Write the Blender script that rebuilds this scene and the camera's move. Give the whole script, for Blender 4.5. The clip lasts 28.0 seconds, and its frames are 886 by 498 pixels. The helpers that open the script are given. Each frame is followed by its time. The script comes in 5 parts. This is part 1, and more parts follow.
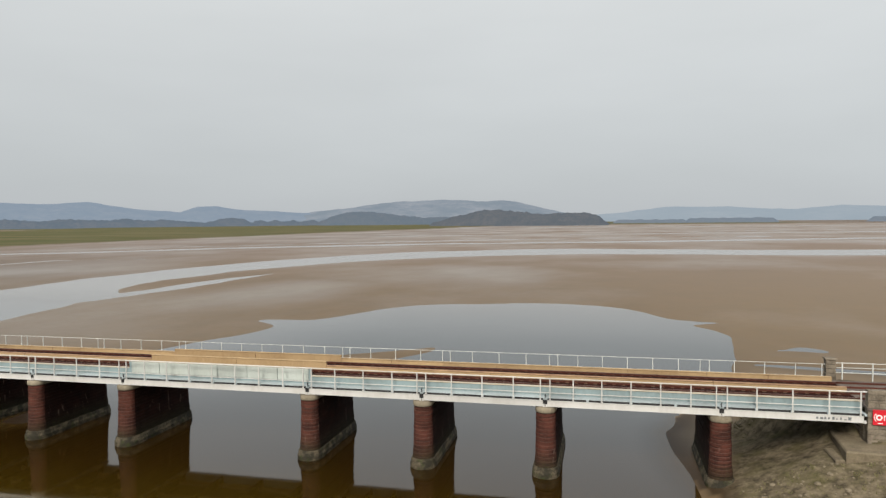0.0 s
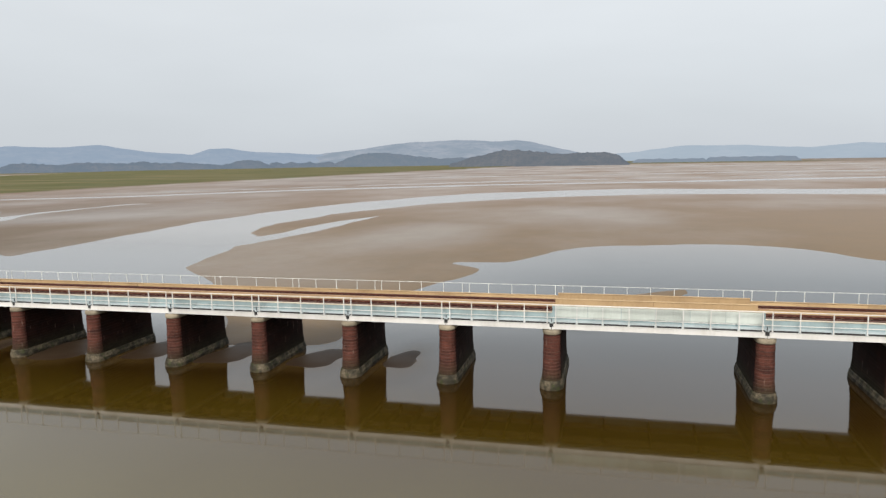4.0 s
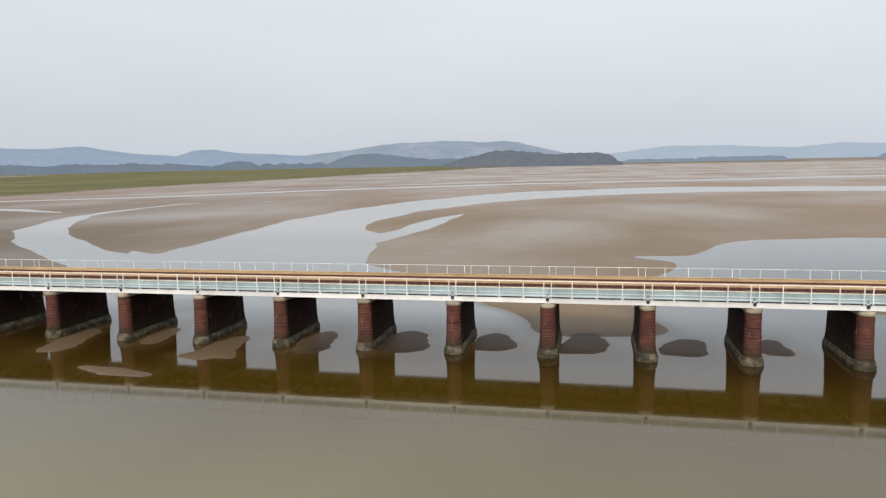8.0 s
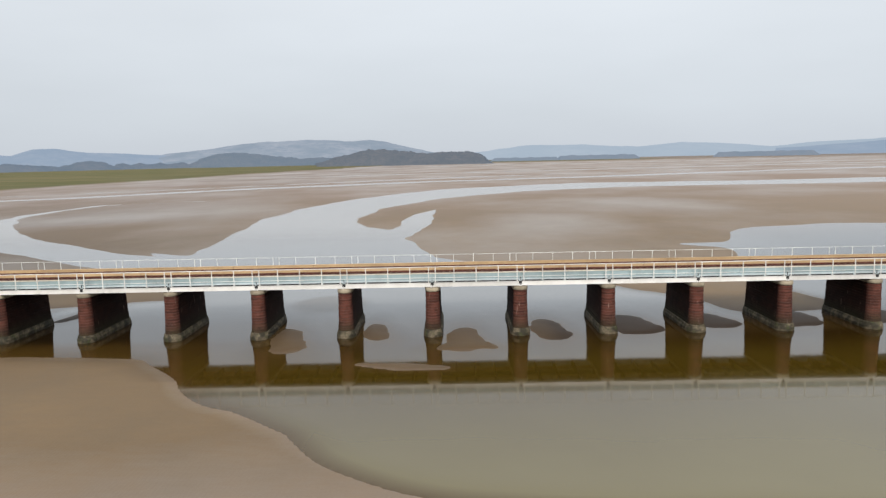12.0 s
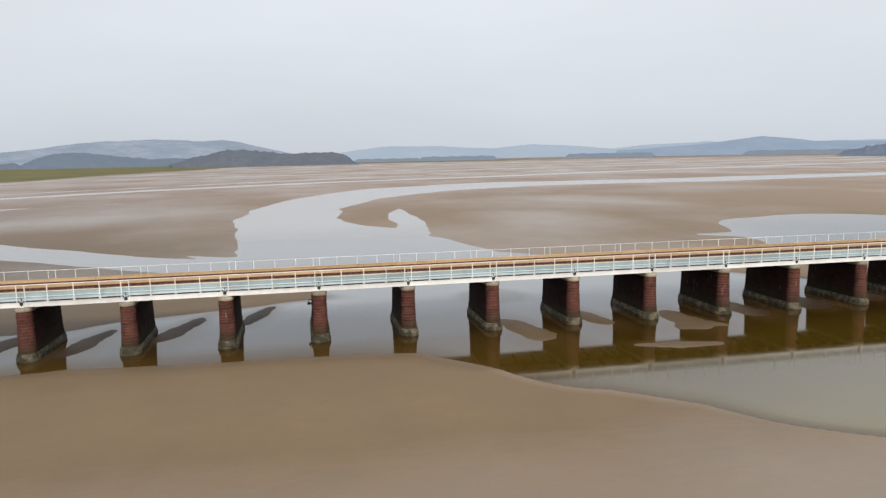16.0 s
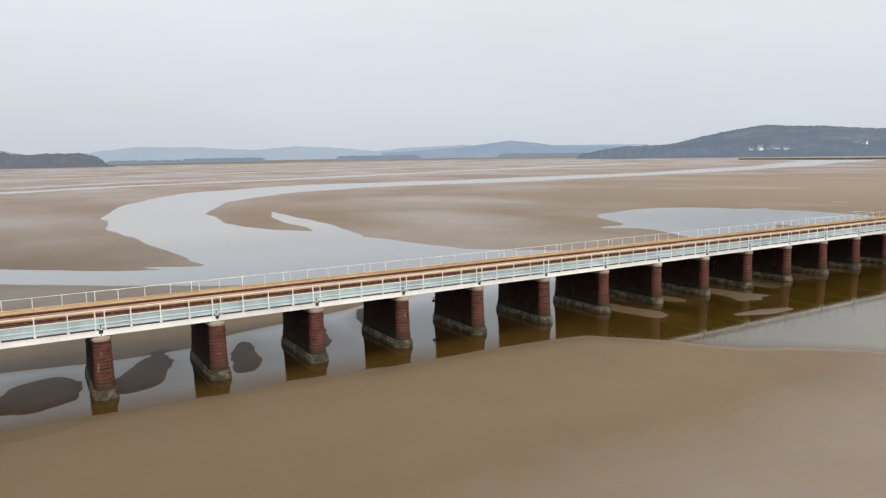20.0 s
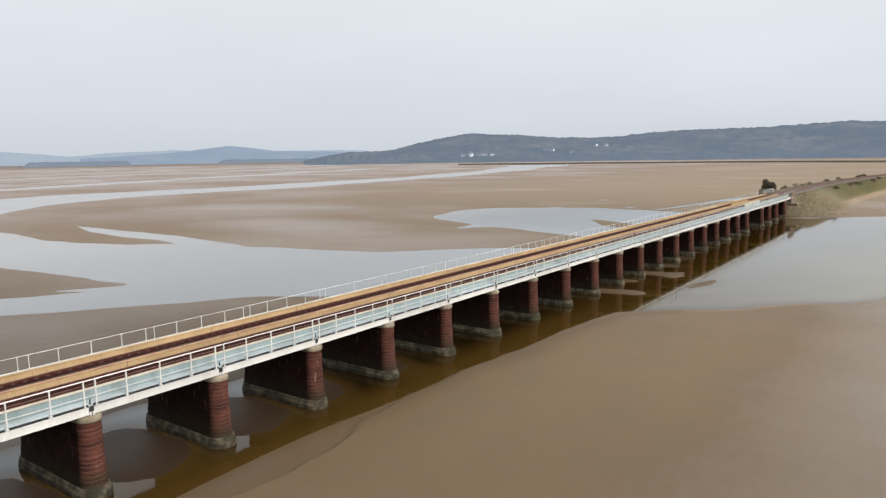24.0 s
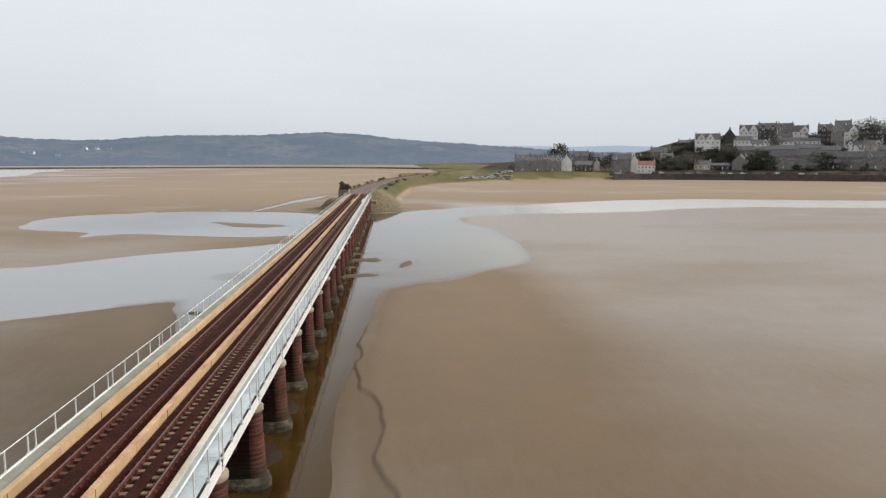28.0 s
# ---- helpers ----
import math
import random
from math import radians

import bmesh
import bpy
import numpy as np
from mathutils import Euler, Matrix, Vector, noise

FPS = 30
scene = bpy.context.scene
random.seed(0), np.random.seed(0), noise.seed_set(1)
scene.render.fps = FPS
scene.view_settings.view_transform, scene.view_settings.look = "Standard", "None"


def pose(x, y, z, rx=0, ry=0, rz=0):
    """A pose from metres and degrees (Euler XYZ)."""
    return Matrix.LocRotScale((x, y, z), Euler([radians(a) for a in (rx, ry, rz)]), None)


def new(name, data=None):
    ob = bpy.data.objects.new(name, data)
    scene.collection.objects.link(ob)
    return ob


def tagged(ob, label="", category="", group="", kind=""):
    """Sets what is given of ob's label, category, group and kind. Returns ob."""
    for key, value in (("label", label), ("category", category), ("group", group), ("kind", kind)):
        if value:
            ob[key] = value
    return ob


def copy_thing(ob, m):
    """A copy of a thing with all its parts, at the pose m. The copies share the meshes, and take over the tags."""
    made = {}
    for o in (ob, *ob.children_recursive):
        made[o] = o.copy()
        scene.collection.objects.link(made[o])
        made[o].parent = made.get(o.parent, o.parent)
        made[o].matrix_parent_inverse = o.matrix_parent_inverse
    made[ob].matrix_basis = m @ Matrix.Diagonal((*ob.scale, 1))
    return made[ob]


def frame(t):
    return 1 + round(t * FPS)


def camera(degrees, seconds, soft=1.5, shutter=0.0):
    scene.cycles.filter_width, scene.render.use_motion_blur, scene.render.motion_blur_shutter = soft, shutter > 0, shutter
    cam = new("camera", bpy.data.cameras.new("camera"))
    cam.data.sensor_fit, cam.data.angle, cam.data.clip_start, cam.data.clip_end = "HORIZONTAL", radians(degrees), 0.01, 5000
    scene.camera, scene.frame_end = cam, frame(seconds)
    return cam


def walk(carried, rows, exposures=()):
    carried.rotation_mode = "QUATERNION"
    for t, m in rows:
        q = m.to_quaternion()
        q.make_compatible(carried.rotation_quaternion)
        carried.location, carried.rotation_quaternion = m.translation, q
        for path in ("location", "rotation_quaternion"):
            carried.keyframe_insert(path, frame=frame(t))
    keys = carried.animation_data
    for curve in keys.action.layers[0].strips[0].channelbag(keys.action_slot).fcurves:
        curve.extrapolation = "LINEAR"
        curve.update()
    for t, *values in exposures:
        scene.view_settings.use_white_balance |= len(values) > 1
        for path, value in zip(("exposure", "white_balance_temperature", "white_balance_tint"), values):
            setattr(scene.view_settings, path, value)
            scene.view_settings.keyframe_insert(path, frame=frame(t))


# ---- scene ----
# The camera: a drone that slides along a railway viaduct over an estuary and swings round to look along it.
# World: x along the viaduct, y across it, z up; still water lies at z = 0.
cam = camera(64.9, 28.0, soft=1.4)
PATH = [
    (0, 40.85, -52.16, 19.41, 13.12, -2.41, -0.50),
    (0.5, 36.92, -53.05, 19.63, 13.15, -2.54, -0.63),
    (1, 32.79, -53.87, 19.84, 13.32, -3.33, -0.72),
    (1.5, 28.44, -54.69, 20.00, 13.49, -4.70, -0.84),
    (2, 23.99, -55.59, 20.11, 13.60, -5.96, -0.92),
    (2.5, 19.58, -56.52, 20.14, 13.67, -6.76, -0.90),
    (3, 15.00, -57.46, 20.10, 13.82, -7.19, -0.98),
    (3.5, 10.03, -58.42, 20.03, 13.72, -7.24, -0.95),
    (5.5, -9.50, -62.15, 19.55, 13.57, -7.22, -0.86),
    (6, -14.04, -63.03, 19.45, 13.60, -7.21, -0.85),
    (6.5, -18.72, -63.96, 19.38, 13.74, -7.18, -0.90),
    (7, -23.58, -64.96, 19.31, 13.73, -7.18, -1.05),
    (7.5, -28.38, -65.91, 19.21, 13.46, -7.14, -1.05),
    (8, -33.28, -66.87, 19.14, 12.03, -7.18, -1.05),
    (8.5, -38.33, -67.88, 19.12, 10.30, -7.25, -1.10),
    (9, -43.26, -68.85, 19.11, 8.78, -7.29, -1.12),
    (9.5, -48.06, -69.69, 19.07, 7.50, -7.32, -1.13),
    (10, -52.88, -70.40, 19.01, 6.23, -7.37, -1.20),
    (10.5, -57.77, -71.07, 18.98, 4.89, -7.38, -1.20),
    (11, -62.70, -71.70, 18.97, 3.48, -7.40, -1.20),
    (11.5, -67.67, -72.25, 18.95, 2.08, -7.41, -1.17),
    (12, -72.66, -72.75, 18.89, 0.62, -7.46, -1.21),
    (12.5, -77.38, -73.13, 18.78, -0.57, -7.42, -1.32),
    (14.5, -97.92, -73.52, 18.78, -6.24, -7.50, -1.40),
    (15.5, -108.3, -72.75, 18.92, -9.6, -7.58, -1.15),
    (16.2, -115.7, -72.0, 18.95, -12.2, -7.6, -1.05),
    (17, -124.03, -70.87, 18.97, -15.29, -7.62, -0.99),
    (17.5, -129.24, -70.05, 19.06, -17.86, -7.64, -1.03),
    (18, -134.44, -69.11, 19.21, -20.51, -7.69, -0.99),
    (18.5, -139.50, -67.89, 19.35, -23.09, -7.71, -0.95),
    (19, -144.45, -66.35, 19.47, -25.69, -7.74, -0.97),
    (19.5, -149.35, -64.51, 19.59, -28.32, -7.75, -0.93),
    (20, -154.17, -62.51, 19.73, -30.94, -7.75, -0.85),
    (20.5, -158.78, -60.56, 19.93, -33.51, -7.79, -0.68),
    (22.5, -176.72, -50.73, 20.48, -44.29, -7.66, -0.86),
    (23, -180.99, -47.86, 20.52, -47.26, -7.63, -0.97),
    (23.5, -185.00, -44.81, 20.61, -50.51, -7.64, -1.00),
    (24, -188.74, -41.60, 20.66, -53.95, -7.63, -0.84),
    (24.5, -192.34, -38.18, 20.60, -57.91, -7.66, -0.97),
    (25, -195.83, -34.51, 20.54, -62.73, -7.67, -1.01),
    (25.5, -199.03, -30.56, 20.51, -67.63, -7.68, -0.92),
    (26, -201.87, -26.39, 20.44, -72.65, -7.67, -0.83),
    (26.5, -204.47, -22.12, 20.41, -78.06, -7.65, -0.71),
    (27, -207.10, -17.90, 20.51, -83.69, -7.69, -0.77),
    (27.5, -209.53, -13.54, 20.65, -88.84, -7.62, -0.47),
    (28, -210.92, -8.49, 20.47, -94.11, -7.48, -0.01),
]
walk(cam, [(t, pose(x, y, z, 90 + pitch, -roll, yaw)) for t, x, y, z, yaw, pitch, roll in PATH],
     exposures=[(0.0, -0.27, 6820, 11.6), (1.0, -0.22, 6820, 12.1), (2.0, -0.1, 6820, 12.6), (3.5, -0.02, 6700, 12.6), (6.0, 0.0, 6540, 12.8), (12.5, 0.0, 6530, 13.0), (15.0, 0.0, 6550, 14.0), (22.0, 0.0, 6570, 13.6), (28.0, 0.0, 6620, 13.6)])

# ---- world and sun: thin bright overcast ----
SUN_EL, SUN_AZ = 35.0, 180.0
world = bpy.data.worlds.new("overcast")
scene.world = world
world.use_nodes = True
wn, wl = world.node_tree.nodes, world.node_tree.links
wn.clear()


def wnode(kind, **values):
    n = wn.new(kind)
    for key, value in values.items():
        n.inputs[key].default_value = value
    return n


w_out, w_bg = wn.new("ShaderNodeOutputWorld"), wn.new("ShaderNodeBackground")
w_sky = wn.new("ShaderNodeTexSky")
w_sky.sky_type, w_sky.sun_disc = "NISHITA", False
w_sky.sun_elevation, w_sky.sun_rotation = radians(SUN_EL), radians(SUN_AZ)
w_sky.dust_density, w_sky.air_density = 3.0, 1.0
w_co, w_sep = wn.new("ShaderNodeTexCoord"), wn.new("ShaderNodeSeparateXYZ")
w_ramp = wn.new("ShaderNodeValToRGB")
w_ramp.color_ramp.elements[0].position, w_ramp.color_ramp.elements[0].color = 0.0, (0.60, 0.66, 0.71, 1)
w_ramp.color_ramp.elements[1].position, w_ramp.color_ramp.elements[1].color = 1.0, (0.98, 1.03, 1.07, 1)
for at, col in ((0.06, (0.64, 0.705, 0.75, 1)), (0.16, (0.72, 0.785, 0.825, 1)), (0.34, (0.83, 0.895, 0.93, 1)), (0.6, (0.98, 1.03, 1.07, 1))):
    e = w_ramp.color_ramp.elements.new(at)
    e.color = col
w_noise = wnode("ShaderNodeTexNoise", Scale=2.2, Detail=4.0, Roughness=0.5)
w_map = wn.new("ShaderNodeMapping")
w_map.inputs["Scale"].default_value = (1.0, 1.0, 4.0)
w_cloud = wn.new("ShaderNodeMapRange")
for key, v in (("From Min", 0.3), ("From Max", 0.7), ("To Min", 0.965), ("To Max", 1.035)):
    w_cloud.inputs[key].default_value = v
w_east = wn.new("ShaderNodeMapRange")
for key, v in (("From Min", -1.0), ("From Max", 1.0), ("To Min", 0.95), ("To Max", 1.045)):
    w_east.inputs[key].default_value = v
w_both = wn.new("ShaderNodeMath")
w_both.operation = "MULTIPLY"
w_mul = wn.new("ShaderNodeVectorMath")
w_mul.operation = "SCALE"
w_scale = wn.new("ShaderNodeVectorMath")
w_scale.operation = "SCALE"
w_scale.inputs["Scale"].default_value = 0.08
w_mix = wn.new("ShaderNodeMixRGB")
w_mix.inputs["Fac"].default_value = 0.06
wl.new(w_co.outputs["Generated"], w_sep.inputs[0])
wl.new(w_sep.outputs["Z"], w_ramp.inputs["Fac"])
wl.new(w_co.outputs["Generated"], w_map.inputs["Vector"])
wl.new(w_map.outputs[0], w_noise.inputs["Vector"])
wl.new(w_noise.outputs[0], w_cloud.inputs["Value"])
wl.new(w_ramp.outputs[0], w_mul.inputs[0])
wl.new(w_sep.outputs["X"], w_east.inputs["Value"])
wl.new(w_cloud.outputs[0], w_both.inputs[0])
wl.new(w_east.outputs[0], w_both.inputs[1])
wl.new(w_both.outputs[0], w_mul.inputs["Scale"])
wl.new(w_sky.outputs[0], w_scale.inputs[0])
wl.new(w_mul.outputs[0], w_mix.inputs["Color1"])
wl.new(w_scale.outputs[0], w_mix.inputs["Color2"])
wl.new(w_mix.outputs[0], w_bg.inputs["Color"])
wl.new(w_bg.outputs[0], w_out.inputs["Surface"])
w_bg.inputs["Strength"].default_value = 1.03

sun = new("sun", bpy.data.lights.new("sun", "SUN"))
sun.data.energy, sun.data.angle, sun.data.color = 4.6, radians(17), (1.0, 0.95, 0.88)
sun.matrix_world = pose(0, 0, 80, 90 - SUN_EL, 0, 180 - SUN_AZ)


# ---- materials ----
def material(name):
    m = bpy.data.materials.new(name)
    m.use_nodes = True
    nt = m.node_tree
    return m, nt, nt.nodes["Principled BSDF"]


def add(nt, kind, **values):
    n = nt.nodes.new(kind)
    for key, v in values.items():
        n.inputs[key].default_value = v
    return n


def noise_at(nt, scale, detail=4.0, stretch=(1, 1, 1), rough=0.55):
    co = nt.nodes.new("ShaderNodeNewGeometry")
    mp = nt.nodes.new("ShaderNodeMapping")
    mp.inputs["Scale"].default_value = stretch
    n = add(nt, "ShaderNodeTexNoise", Scale=scale, Detail=detail, Roughness=rough)
    nt.links.new(co.outputs["Position"], mp.inputs["Vector"])
    nt.links.new(mp.outputs[0], n.inputs["Vector"])
    return n.outputs[0]


def ranged(nt, value, a, b, c=0.0, d=1.0):
    n = nt.nodes.new("ShaderNodeMapRange")
    for key, v in (("From Min", a), ("From Max", b), ("To Min", c), ("To Max", d)):
        n.inputs[key].default_value = v
    nt.links.new(value, n.inputs["Value"])
    return n.outputs[0]


def mixed(nt, fac, a, b, mode="MIX"):
    n = nt.nodes.new("ShaderNodeMixRGB")
    n.blend_type = mode
    for key, v in (("Fac", fac), ("Color1", a), ("Color2", b)):
        if isinstance(v, (int, float)):
            n.inputs[key].default_value = v
        elif isinstance(v, tuple):
            n.inputs[key].default_value = (*v, 1)
        else:
            nt.links.new(v, n.inputs[key])
    return n.outputs[0]


def maths(nt, op, a, b=0.0):
    n = nt.nodes.new("ShaderNodeMath")
    n.operation = op
    for k, v in enumerate((a, b)):
        if isinstance(v, (int, float)):
            n.inputs[k].default_value = v
        else:
            nt.links.new(v, n.inputs[k])
    return n.outputs[0]


def bumped(nt, bsdf, height, strength, distance):
    b = add(nt, "ShaderNodeBump", Strength=strength, Distance=distance)
    nt.links.new(height, b.inputs["Height"])
    nt.links.new(b.outputs[0], bsdf.inputs["Normal"])


def worn(name, base, dark, rough=0.6, coarse=0.6, fine=9.0, bump=0.3, depth=0.01, metal=0.0, streak=(1, 1, 1), low=0.35, high=0.68, gloss=0.25):
    """A weathered surface: two tones mixed by a coarse and a fine noise, with a little relief and a shade of its own for each object."""
    m, nt, bsdf = material(name)
    big, small = noise_at(nt, coarse, 5, streak), noise_at(nt, fine, 3, streak)
    both = maths(nt, "ADD", maths(nt, "MULTIPLY", big, 0.65), maths(nt, "MULTIPLY", small, 0.35))
    col = mixed(nt, ranged(nt, both, low, high), base, dark)
    info = nt.nodes.new("ShaderNodeObjectInfo")
    shade = ranged(nt, info.outputs["Random"], 0, 1, 0.88, 1.1)
    hsv = nt.nodes.new("ShaderNodeHueSaturation")
    nt.links.new(shade, hsv.inputs["Value"])
    nt.links.new(col, hsv.inputs["Color"])
    nt.links.new(hsv.outputs[0], bsdf.inputs["Base Color"])
    nt.links.new(ranged(nt, small, 0.3, 0.7, rough - 0.1, min(1, rough + 0.12)), bsdf.inputs["Roughness"])
    bsdf.inputs["Metallic"].default_value = metal
    bsdf.inputs["Specular IOR Level"].default_value = gloss
    bumped(nt, bsdf, both, bump, depth)
    return m


def brick_material(name, shade):
    """Red-brown brick and sandstone courses, dark and green with weed towards the tide line, pale lime runs."""
    m, nt, bsdf = material(name)
    geo = nt.nodes.new("ShaderNodeNewGeometry")
    sep = nt.nodes.new("ShaderNodeSeparateXYZ")
    nt.links.new(geo.outputs["Position"], sep.inputs[0])
    n1, n2 = noise_at(nt, 1.1, 5), noise_at(nt, 7.0, 4, (1, 1, 2.5))
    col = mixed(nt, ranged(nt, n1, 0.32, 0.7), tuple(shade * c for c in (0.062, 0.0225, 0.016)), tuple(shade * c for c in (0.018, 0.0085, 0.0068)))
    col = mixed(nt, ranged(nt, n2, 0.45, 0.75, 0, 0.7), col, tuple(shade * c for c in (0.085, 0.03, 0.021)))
    # bands of darker and redder courses, and the joints between them
    band = add(nt, "ShaderNodeTexNoise", Scale=1.0, Detail=2.0)
    squeeze = add(nt, "ShaderNodeMapping")
    squeeze.inputs["Scale"].default_value = (0.25, 0.25, 5.0)
    nt.links.new(geo.outputs["Position"], squeeze.inputs["Vector"])
    nt.links.new(squeeze.outputs[0], band.inputs["Vector"])
    col = mixed(nt, ranged(nt, band.outputs[0], 0.54, 0.62, 0, 0.6), col, (0.018, 0.01, 0.009))
    course = maths(nt, "PINGPONG", sep.outputs["Z"], 0.15)
    col = mixed(nt, ranged(nt, course, 0.0, 0.03, 0.45, 0.0), col, tuple(shade * c for c in (0.11, 0.075, 0.06)))
    lime = noise_at(nt, 2.2, 4, (1.5, 1.5, 0.35))
    col = mixed(nt, ranged(nt, lime, 0.64, 0.72, 0, 0.45), col, (0.25, 0.18, 0.145))
    weed = maths(nt, "ADD", sep.outputs["Z"], maths(nt, "MULTIPLY", n1, 1.6))
    col = mixed(nt, ranged(nt, weed, 1.3, 2.9, 0.92, 0.0), col, mixed(nt, ranged(nt, n2, 0.4, 0.65), (0.018, 0.016, 0.012), (0.03, 0.034, 0.014)))
    nt.links.new(col, bsdf.inputs["Base Color"])
    bsdf.inputs["Roughness"].default_value = 0.85
    bsdf.inputs["Specular IOR Level"].default_value = 0.1
    bumped(nt, bsdf, maths(nt, "ADD", n2, maths(nt, "MULTIPLY", course, 4.0)), 0.5, 0.03)
    return m


def plinth_material():
    """Grey tide-washed stone, bare in patches, black and green with weed in others."""
    m, nt, bsdf = material("tide_stone")
    n1, n2 = noise_at(nt, 1.3, 5), noise_at(nt, 8.0, 4)
    col = mixed(nt, ranged(nt, n2, 0.35, 0.65), (0.13, 0.108, 0.072), (0.052, 0.043, 0.028))
    col = mixed(nt, ranged(nt, n1, 0.4, 0.56, 0, 0.92), col, (0.018, 0.017, 0.011))
    col = mixed(nt, ranged(nt, noise_at(nt, 2.1, 4), 0.55, 0.68, 0, 0.8), col, (0.035, 0.042, 0.014))
    nt.links.new(col, bsdf.inputs["Base Color"])
    bsdf.inputs["Roughness"].default_value = 0.8
    bsdf.inputs["Specular IOR Level"].default_value = 0.2
    bumped(nt, bsdf, maths(nt, "ADD", n1, n2), 0.9, 0.08)
    return m


def sand_material():
    """Tidal sand: brown silt with damp and shining patches; the zones of grass and shingle are laid over it."""
    m, nt, bsdf = material("estuary_sand")
    bsdf.inputs["IOR"].default_value = 1.55
    geo = nt.nodes.new("ShaderNodeNewGeometry")
    n1, n2, n3 = noise_at(nt, 0.018, 6, (1, 1.6, 1)), noise_at(nt, 0.16, 5), noise_at(nt, 5.0, 4)
    n4 = noise_at(nt, 0.011, 5, (1.25, 0.8, 1), 0.52)
    n5 = noise_at(nt, 0.9, 5, (0.5, 1.5, 1), 0.65)
    col = mixed(nt, ranged(nt, n1, 0.35, 0.65), (0.13, 0.083, 0.039), (0.147, 0.092, 0.039))
    col = mixed(nt, ranged(nt, n2, 0.3, 0.72, 0, 0.5), col, (0.085, 0.06, 0.031))
    col = mixed(nt, ranged(nt, n5, 0.35, 0.7, 0, 0.38), col, (0.092, 0.066, 0.036))
    col = mixed(nt, ranged(nt, n3, 0.35, 0.7, 0, 0.3), col, (0.14, 0.103, 0.059))
    # darker sand towards the west
    place = nt.nodes.new("ShaderNodeSeparateXYZ")
    nt.links.new(geo.outputs["Position"], place.inputs[0])
    eastward = maths(nt, "ADD", place.outputs["X"], maths(nt, "MULTIPLY", n1, 60.0))
    col = mixed(nt, ranged(nt, eastward, -78, -185, 0, 1.0), col, (0.076, 0.0495, 0.0235))
    north = maths(nt, "MULTIPLY", ranged(nt, place.outputs["Y"], 4, 22, 0, 1), ranged(nt, place.outputs["Y"], 60, 130, 1, 0))
    col = mixed(nt, maths(nt, "MULTIPLY", north, ranged(nt, eastward, -60, -130, 0, 0.85)), col, (0.058, 0.039, 0.0185))
    # drier and paler towards the east
    col = mixed(nt, maths(nt, "MULTIPLY", ranged(nt, eastward, 40, 220, 0, 0.75), ranged(nt, place.outputs["Y"], 330, 160, 0.15, 1.0)), col, (0.205, 0.146, 0.083))
    # pinker and paler on the far flats
    col = mixed(nt, ranged(nt, place.outputs["Y"], 70, 330, 0, 0.65), col, (0.188, 0.137, 0.105))
    damp = nt.nodes.new("ShaderNodeAttribute")
    damp.attribute_name = "damp"
    sheen = nt.nodes.new("ShaderNodeAttribute")
    sheen.attribute_name = "sheen"
    patch = maths(nt, "ADD", maths(nt, "MULTIPLY", maths(nt, "SUBTRACT", n4, 0.5), 2.3), maths(nt, "MULTIPLY", maths(nt, "SUBTRACT", n5, 0.5), 0.3))
    wet = ranged(nt, maths(nt, "ADD", sheen.outputs["Fac"], patch), 0.1, 0.95)
    # part of the wet flats' sheen is painted in as a paler tone
    col = mixed(nt, maths(nt, "MULTIPLY", wet, 0.16), col, (0.2, 0.15, 0.112))
    col = mixed(nt, maths(nt, "MULTIPLY", damp.outputs["Fac"], 0.95), col, (0.025, 0.0155, 0.009))
    grass, stone = nt.nodes.new("ShaderNodeAttribute"), nt.nodes.new("ShaderNodeAttribute")
    grass.attribute_name, stone.attribute_name = "grass", "stone"
    g1 = noise_at(nt, 0.014, 7, (1, 2.2, 1), 0.65)
    gcol = mixed(nt, ranged(nt, g1, 0.38, 0.62), (0.052, 0.066, 0.02), (0.1, 0.092, 0.038))
    gcol = mixed(nt, ranged(nt, noise_at(nt, 0.0045, 5, (0.5, 3, 1), 0.6), 0.48, 0.6, 0, 0.8), gcol, (0.15, 0.12, 0.062))
    gcol = mixed(nt, ranged(nt, n3, 0.3, 0.7, 0, 0.35), gcol, (0.075, 0.07, 0.03))
    col = mixed(nt, ranged(nt, maths(nt, "ADD", grass.outputs["Fac"], maths(nt, "MULTIPLY", maths(nt, "SUBTRACT", g1, 0.5), 0.5)), 0.35, 0.65), col, gcol)
    scrub = nt.nodes.new("ShaderNodeAttribute")
    scrub.attribute_name = "scrub"
    wcol = mixed(nt, ranged(nt, noise_at(nt, 0.11, 6, (1, 1, 1), 0.7), 0.42, 0.6), (0.022, 0.021, 0.014), (0.058, 0.048, 0.032))
    col = mixed(nt, scrub.outputs["Fac"], col, wcol)
    s1 = noise_at(nt, 1.3, 6, (1, 1, 1), 0.7)
    scol = mixed(nt, ranged(nt, s1, 0.36, 0.62), (0.05, 0.041, 0.027), (0.185, 0.152, 0.1))
    scol = mixed(nt, ranged(nt, noise_at(nt, 0.5, 4), 0.46, 0.66, 0, 0.6), scol, (0.085, 0.078, 0.032))
    col = mixed(nt, stone.outputs["Fac"], col, scol)
    nt.links.new(col, bsdf.inputs["Base Color"])
    dry = maths(nt, "MAXIMUM", maths(nt, "MAXIMUM", grass.outputs["Fac"], stone.outputs["Fac"]), scrub.outputs["Fac"])
    rough = mixed(nt, wet, (0.62, 0.62, 0.62), (0.28, 0.28, 0.28))
    rough = mixed(nt, damp.outputs["Fac"], rough, (0.55, 0.55, 0.55))
    rough = mixed(nt, dry, rough, (0.95, 0.95, 0.95))
    nt.links.new(rough, bsdf.inputs["Roughness"])
